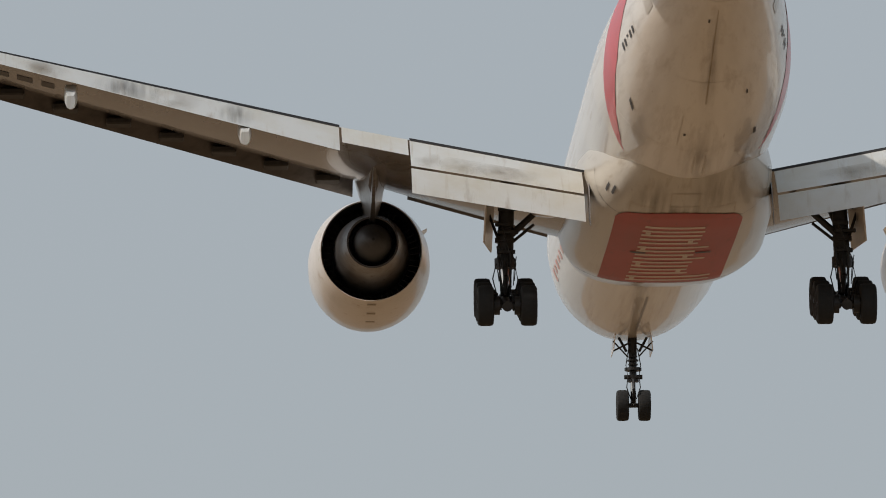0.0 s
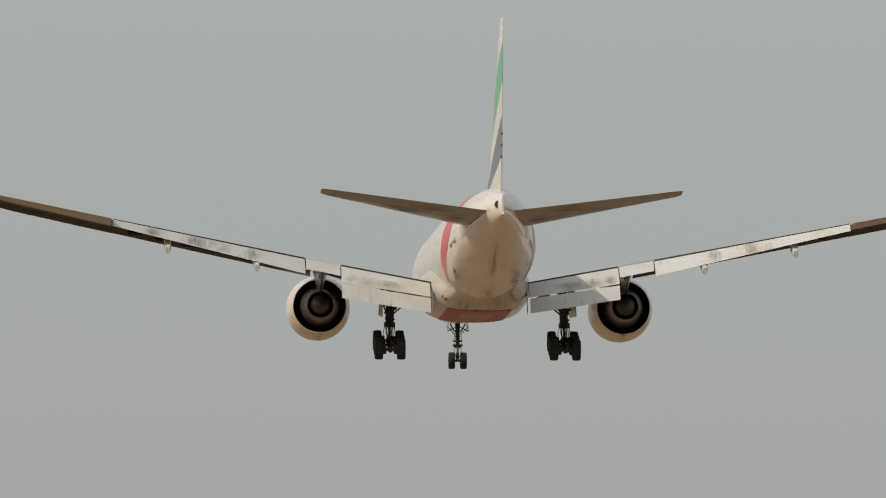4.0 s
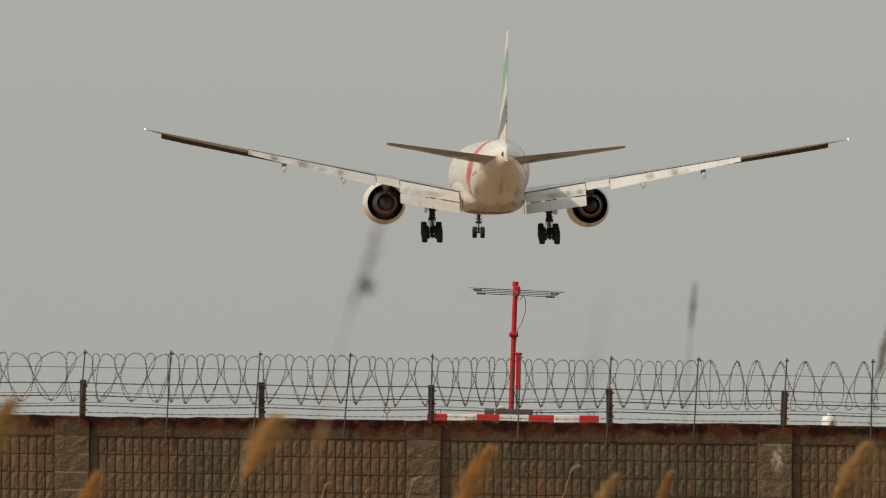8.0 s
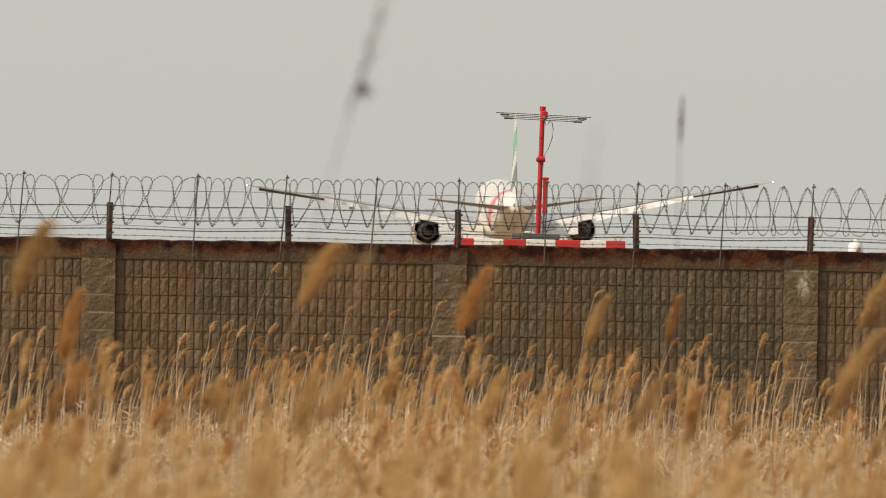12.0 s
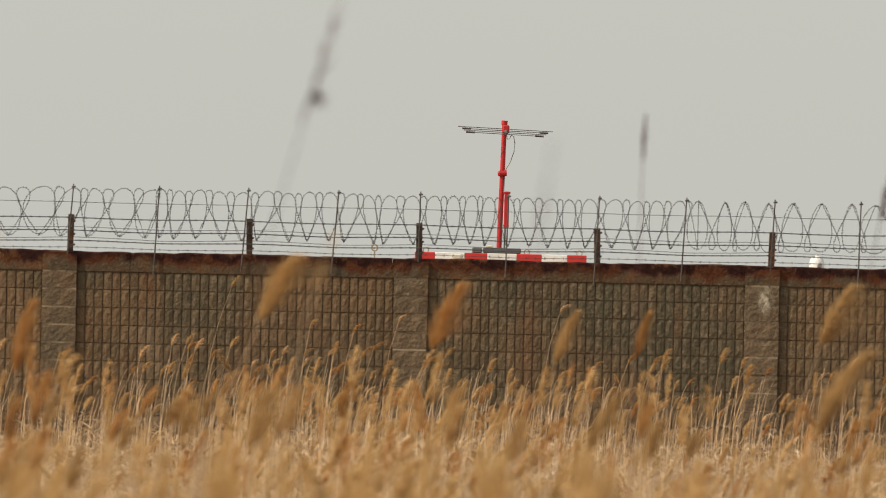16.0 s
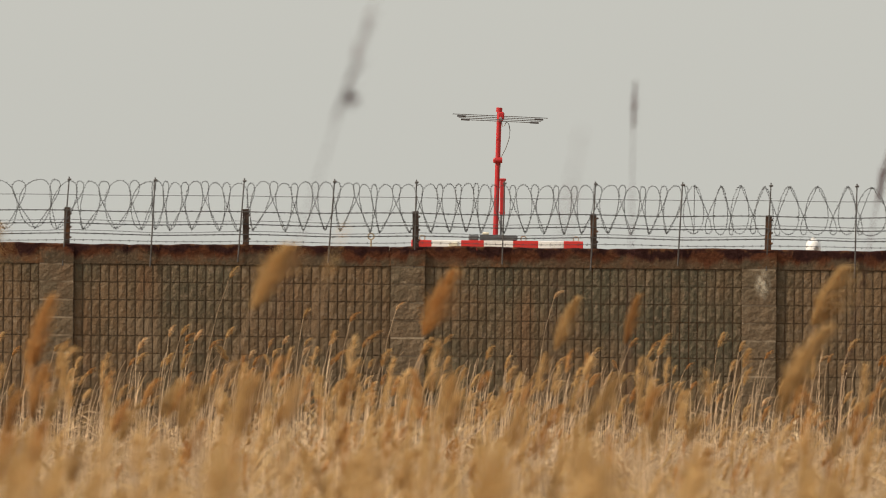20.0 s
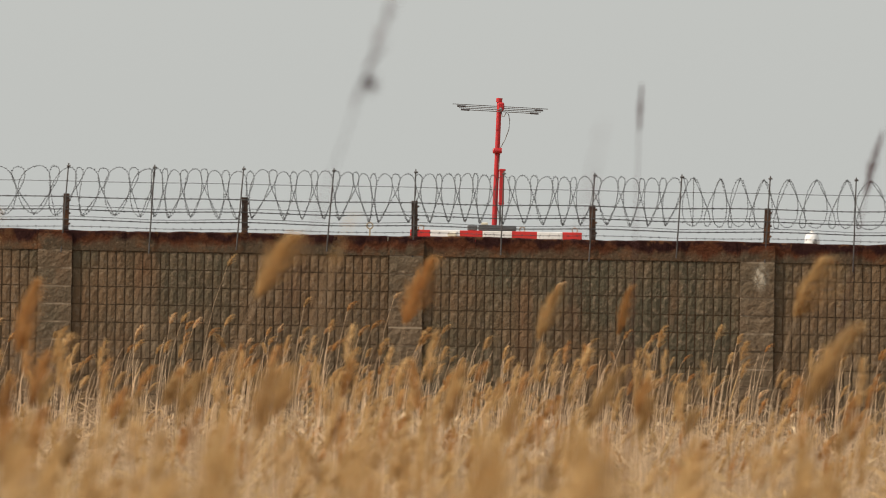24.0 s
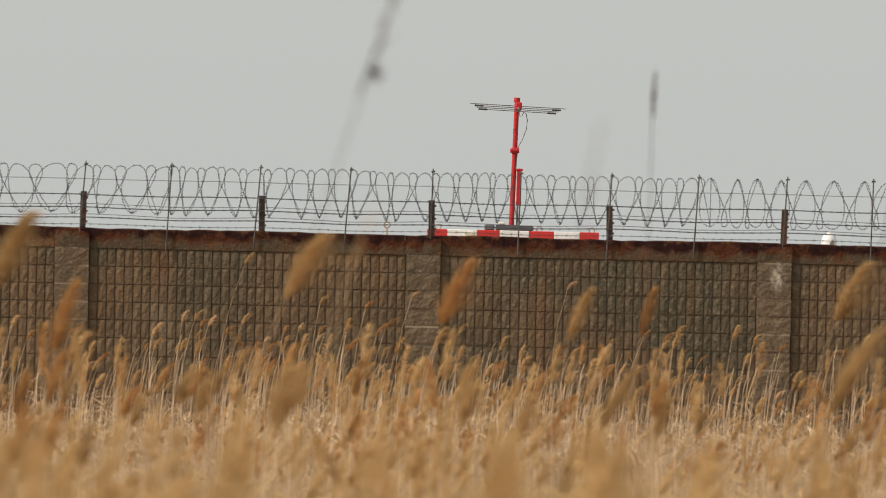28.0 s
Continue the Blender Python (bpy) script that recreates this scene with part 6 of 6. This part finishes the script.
def build_single_reeds():
    # dark heads against the sky
    single_reed(0, -0.111, 14.5, 2.148, 0.17, 0.165, (17, 16), 0.115, 0.4, 42, [(5, -0.13), (6, -0.13), (7, -0.74), (8, 0.61), (9, -0.12), (10, -0.05), (11, -0.58), (12, -0.67), (15, -1.3), (16, -0.99), (17, 0.05), (18, 1.45), (19, 1.1), (20, 0.62), (21, 0.79), (24, 1.45), (26, 0.07), (28, 0.94)], dark=True, knot=90, hair=0.002, thick=0.0019,
                dip=((0, 55), (6, 55), (7, 44), (8, 50), (9, 40), (10, 27), (11, 34), (12, 26), (15, 24), (16, 20), (17, 26), (18, 42), (20, 26), (21, 20), (24, 14), (26, 2), (28, 4)))
    single_reed(1, 0.626, 26, 2.325, 0.02, 0.14, (1, 5), 0.07, 0.45, 150, [(5, 0.5), (6.4, 0.68), (7, 1.99), (7.6, 2.56), (8.2, 2.44), (9, 1.08), (10, 0.55), (11, 0.79), (12, -0.16), (15, -0.55), (16, -0.06), (17, 0.0), (18, 0.07), (20, -0.54), (21, -0.26), (24, -0.03), (26, -0.33), (28, -0.45)], dark=True, hair=0.003, thick=0.003,
                dip=((0, 36), (6.4, 36), (7, 45), (8, 42), (9, 44), (10, 16), (11, 25), (12, 28), (15, 34), (17, 31), (18, 32), (20, 6), (21, 24), (24, 22), (26, 15), (28, 3)))
    single_reed(2, 0.173, 11, 1.847, 0.06, 0.13, (6, 14), 0.08, 0.4, 20, [(6, -0.5), (7, -0.58), (8, 0.47), (12, -0.62), (15, -1.42), (16, -0.83), (17, 0.0), (20, 0.27), (21, 0.72), (24, 1.02), (26, -0.22), (28, 0.37)], dark=True, hair=0.0015, thick=0.002)
    single_reed(3, 1.313, 27.8, 2.178, 0.12, 0.22, (8, 20), 0.09, 0.45, 140, [(8, 0.5), (12, 0.6), (14.5, 1.6), (17, 1.5), (20, 1.6), (23.5, 0.8), (24, 0.8), (25, 1.2), (28, 1.4)], dark=True, hair=0.003)
    # golden heads before the wall
    single_reed(4, 0.099, 40, 1.836, 0.09, 0.33, (16, 36), 0.32, 0.36, 714, [(7, 2.0), (8, 2.2), (9, 2.36), (10, 1.79), (11, 0.25), (12, -0.9), (15, 0.35), (16, 0.64), (17, -1.14), (18, -0.23), (19, 0.05), (20, -0.05), (21, -1.95), (24, -2.23), (25, 0.14), (26, -0.19), (27, -1.28), (28, 0.22)])
    single_reed(5, -0.433, 28, 1.851, 0.12, 0.24, (24, 36), 0.37, 0.62, 714, [(7, -2.0), (8, -2.09), (9, -1.89), (10, 0.43), (11, -0.62), (12, 0.64), (15, -1.39), (16, 0.53), (17, -0.51), (18, 0.0), (19, 0.05), (20, 0.12), (21, -1.41), (24, 0.63), (25, 0.79), (26, -0.85), (27, -0.66), (28, 1.77)])
    single_reed(6, -1.269, 28, 1.881, 0.12, 0.26, (15, 36), 0.37, 0.5, 646, [(8, -0.7), (9, -0.81), (10, -0.91), (12, 0.0), (15, -2.0), (17, -1.5), (18, -0.81), (19, 0.03), (20, -0.9), (24, -1.2), (25, 0.04), (26, -1.0), (28, 0.78)])
    single_reed(7, 1.764, 40, 1.878, 0.12, 0.31, (20, 42), 0.45, 0.45, 782, [(8, 0.4), (11, -0.11), (12, 0.4), (15, -1.14), (16, 0.33), (17, 1.13), (18, 1.87), (19, 1.06), (20, -0.42), (21, -0.16), (24, -2.38), (25, -1.1), (26, 0.0), (27, 0.91), (28, 0.56)], droop=0.6)
    single_reed(8, 1.028, 45, 1.778, 0.07, 0.26, (10, 22), 0.21, 0.4, 510, [(8, 2.2), (9, 2.19), (10, 1.7), (11, 0.1), (12, 0.04), (15, -0.04), (16, 1.23), (17, -1.28), (18, -0.71), (19, -0.08), (20, 0.08), (21, -0.83), (24, -0.59), (25, 0.19), (26, -0.21), (27, -0.73), (28, 0.29)])
    single_reed(9, 0.629, 40, 1.746, 0.09, 0.26, (14, 34), 0.25, 0.45, 510, [(8, 2.8), (9, 2.99), (10, 2.12), (11, -0.75), (12, -1.18), (15, 1.59), (16, -0.08), (17, -1.69), (18, -1.26), (19, -1.24), (20, 0.23), (21, 1.26), (24, -1.74), (25, 0.32), (26, -1.48), (27, 0.32), (28, 0.08)])
    single_reed(10, -1.273, 32, 1.686, 0.1, 0.27, (8, 26), 0.24, 0.38, 578, [(8, 3.0), (9, 3.02), (10, 1.0), (11, -0.55), (12, -1.17), (15, -0.06), (16, -1.94), (17, 0.8), (18, 0.96), (19, 1.42), (20, 0.09), (21, -0.97), (24, -1.16), (25, -0.23), (26, -1.13), (27, 0.06), (28, 1.02)])
    single_reed(11, 0.958, 22, 1.599, 0.14, 0.26, (18, 48), 0.21, 0.5, 612, [(9, -0.9), (15, -1.1), (16, 0.91), (17, 0.15), (18, 0.0), (19, -0.72), (20, -2.03), (21, -1.84), (24, 0.3), (25, 0.0), (26, 0.33), (27, -1.93), (28, 1.16)])
    single_reed(12, -0.266, 17, 1.533, 0.1, 0.13, (6, 30), 0.40, 0.6, 510, [(9, 0.5), (11, 0.49), (12, -0.25), (16, -0.53), (17, 0.27), (20, -1.46), (21, -2.48), (24, 0.0), (25, 0.02), (28, 0.03)], hair=0.0026)
    single_reed(13, 0.479, 24, 1.495, 0.16, 0.2, (24, 38), 0.22, 0.5, 442, [(8, 0.07), (11, -0.09), (12, 0.04), (14.5, -0.11), (17, -0.04), (20, -0.22), (25, 0.22), (28, 0.13)])
    single_reed(15, 0.654, 26, 1.432, 0.1, 0.13, (10, 30), 0.3, 0.5, 442, [(8, -0.14), (11, 0.19), (12, -0.09), (14.5, 0.24), (17, 0.09), (20, 0.47), (25, -0.47), (28, -0.28)])
    single_reed(16, -0.135, 15, 1.789, 0.12, 0.12, (14, 26), 0.12, 0.45, 44, [(7, -1.2), (8, -1.1), (9, 0.07), (11, -0.3), (15, 0.36), (16, -0.54), (17, -0.07), (18, 0.81), (20, 0.13), (24, 0.5), (28, 0.6)], hair=0.0018)
    # soft heads low over the bed
    for k, x, d, top, plume, wide, amp in ((17, -1.2, 30, 1.489, 0.2, 0.24, 0.5), (18, -0.26, 20, 1.53, 0.11, 0.4, -0.4), (19, -0.73, 30, 1.43, 0.12, 0.36, 0.4), (20, -1.28, 30, 1.425, 0.15, 0.3, -0.5), (21, 0.094, 24, 1.476, 0.12, 0.42, 0.3), (22, 0.238, 22, 1.456, 0.12, 0.36, -0.3), (23, -1.0, 25, 1.37, 0.15, 0.32, 0.4), (24, -0.9, 25, 1.33, 0.13, 0.34, -0.3), (25, -1.13, 26, 1.33, 0.15, 0.3, 0.3)):
        single_reed(k, x, d, top, 0.1, plume, (8, 28), wide, 0.55, 420, [(9, amp), (12, -0.5 * amp), (15, 0.7 * amp), (18, -amp), (20, 0.0), (24, 0.8 * amp), (26, -0.6 * amp), (28, amp)], hair=0.003)
    # slender reeds by the wall: place across and height of each head
    known = ((-2.809, 1.626), (-2.357, 1.769), (-2.316, 1.7), (-2.502, 1.756), (-1.893, 1.744), (-3.328, 1.325), (-3.507, 1.225), (-1.444, 1.551), (-2.06, 1.632), (-2.229, 1.712), (-2.807, 1.469), (-1.623, 1.468),
             (-1.13, 1.571), (-1.298, 1.43), (-2.344, 1.572), (-1.947, 1.395), (-2.598, 1.442), (3.637, 1.568), (4.177, 1.532), (4.411, 1.435), (2.213, 1.671), (1.833, 1.325), (1.636, 1.248), (2.856, 1.235),
             (2.531, 1.186), (-1.099, 1.949), (-0.634, 1.924), (-0.165, 2.039), (-1.881, 2.366), (-0.51, 1.67), (-0.858, 1.666), (0.445, 1.394), (0.19, 1.357), (1.477, 2.175), (1.871, 1.592), (2.475, 1.662))
    r = random.Random(21)
    for k in range(86):
        if k < len(known):
            d = r.uniform(92, 102)
            x, top = known[k][0] * d / 97, EYE.z + (known[k][1] - EYE.z) * d / 97
            plume, strands = r.uniform(0.13, 0.18), 170
        elif k < 58:
            d = r.uniform(80, 104)
            x, top = r.uniform(-1, 1) * 0.05 * d, height_at(r.uniform(-20, 110), d)
            plume, strands = r.uniform(0.12, 0.17), 170
        else:
            d = r.uniform(24, 62)
            x, top = r.uniform(-1, 1) * 0.05 * d, height_at(r.uniform(75, 175), d)
            plume, strands = r.uniform(50, 85) * LINE * d, 260
        g = ground_z(d)
        h = top - g
        slim = k < 58
        lean = r.uniform(0.02, 0.12) if slim else r.uniform(0.04, 0.12)
        tilts = (r.uniform(4, 24), r.uniform(50, 100)) if slim else (r.uniform(6, 18), r.uniform(20, 50))
        base = (x - lean * h, d, g)
        shape = reed_shape(700 + k, h, lean, plume, tilts, strands, 0.0062 if slim else 0.0045, r.uniform(0.3, 0.42), r.uniform(0.45, 0.65), 1 if slim else 2, 0.0055 if slim else 0.0042, droop=0.4)
        reed = build_reed("slender pale reed with a small nodding plume" if slim else "golden reed with a soft plume", pose(*base), shape, M_REED, (M_PALEPLUME, M_PLUME, M_RUSTPLUME)[k % 3] if slim else (M_PLUME, M_RUSTPLUME)[k % 2])
        p, q, w, amp = r.uniform(0, 6.28), r.uniform(0, 6.28), r.uniform(0.5, 0.9), r.uniform(0.2, 0.5)
        SWAYING.append((reed, base, [(t, amp * (math.sin(w * t + p) + 0.6 * math.sin(2.1 * w * t + q)), 0.0) for t in range(0, 29)]))


build_aerial()
build_fence()
build_reed_bed()
build_single_reeds()
build_wall()

# ---------------------------------------------------------------- what moves
# seconds, place, heading to the left, nose up, left wing up
FLIGHT = [
    (0.0, 4.039, 300.419, 62.118, 2.405, 3.01, -0.956), (1.0, 4.19, 372.744, 57.896, 2.38, 2.457, -1.028),
    (2.0, 4.342, 445.194, 53.669, 2.355, 3.18, -0.753), (5.0, 4.796, 663.297, 40.978, 2.28, 1.299, -0.194),
    (7.0, 5.12, 809.324, 32.46, 2.21, 1.37, -0.079), (8.0, 5.317, 882.526, 28.198, 2.16, 1.613, 0.02),
    (9.0, 5.485, 955.88, 23.785, 2.189, 2.076, -0.67), (9.5, 5.52, 992.563, 21.58, 2.25, 2.24, 0.05),
    (10.0, 5.55, 1029.7, 19.615, 2.311, 2.35, 0.571), (11.0, 5.726, 1102.882, 15.816, 2.36, 1.87, 0.546),
    (12.0, 6.13, 1176.584, 12.57, 2.1, 2.7, -1.4), (12.5, 6.15, 1213.483, 11.28, 2.09, 2.695, -1.0),
    (14.5, 6.233, 1361.388, 4.933, 2.04, 2.701, 0.093), (15.0, 6.3, 1398.0, 1.4, 2.04, 3.0, 0.0), (15.5, 6.4, 1434.0, -1.9, 2.0, 3.0, 0.0),
    (16.0, 6.5, 1470.0, -3.1, 2.0, 2.5, 0.0), (17.0, 6.6, 1540.0, -3.24, 2.0, 1.0, 0.0), (19.0, 6.9, 1672.0, -3.24, 2.0, 0.0, 0.0),
    (22.0, 7.2, 1845.0, -3.24, 2.0, 0.0, 0.0), (25.0, 7.6, 1990.0, -3.24, 2.0, 0.0, 0.0), (28.0, 7.9, 2100.0, -3.24, 2.0, 0.0, 0.0),
]


def motions():
    walk(AIRLINER, [(t, pose(x, y, z, 0, 0, h) @ pose(0, 0, 0, p) @ pose(0, 0, 0, 0, b)) for t, x, y, z, h, p, b in FLIGHT])
    for reed, base, sway in SWAYING:
        walk(reed, [(t, pose(*base, nod, a, 0)) for t, a, nod in sway])


motions()
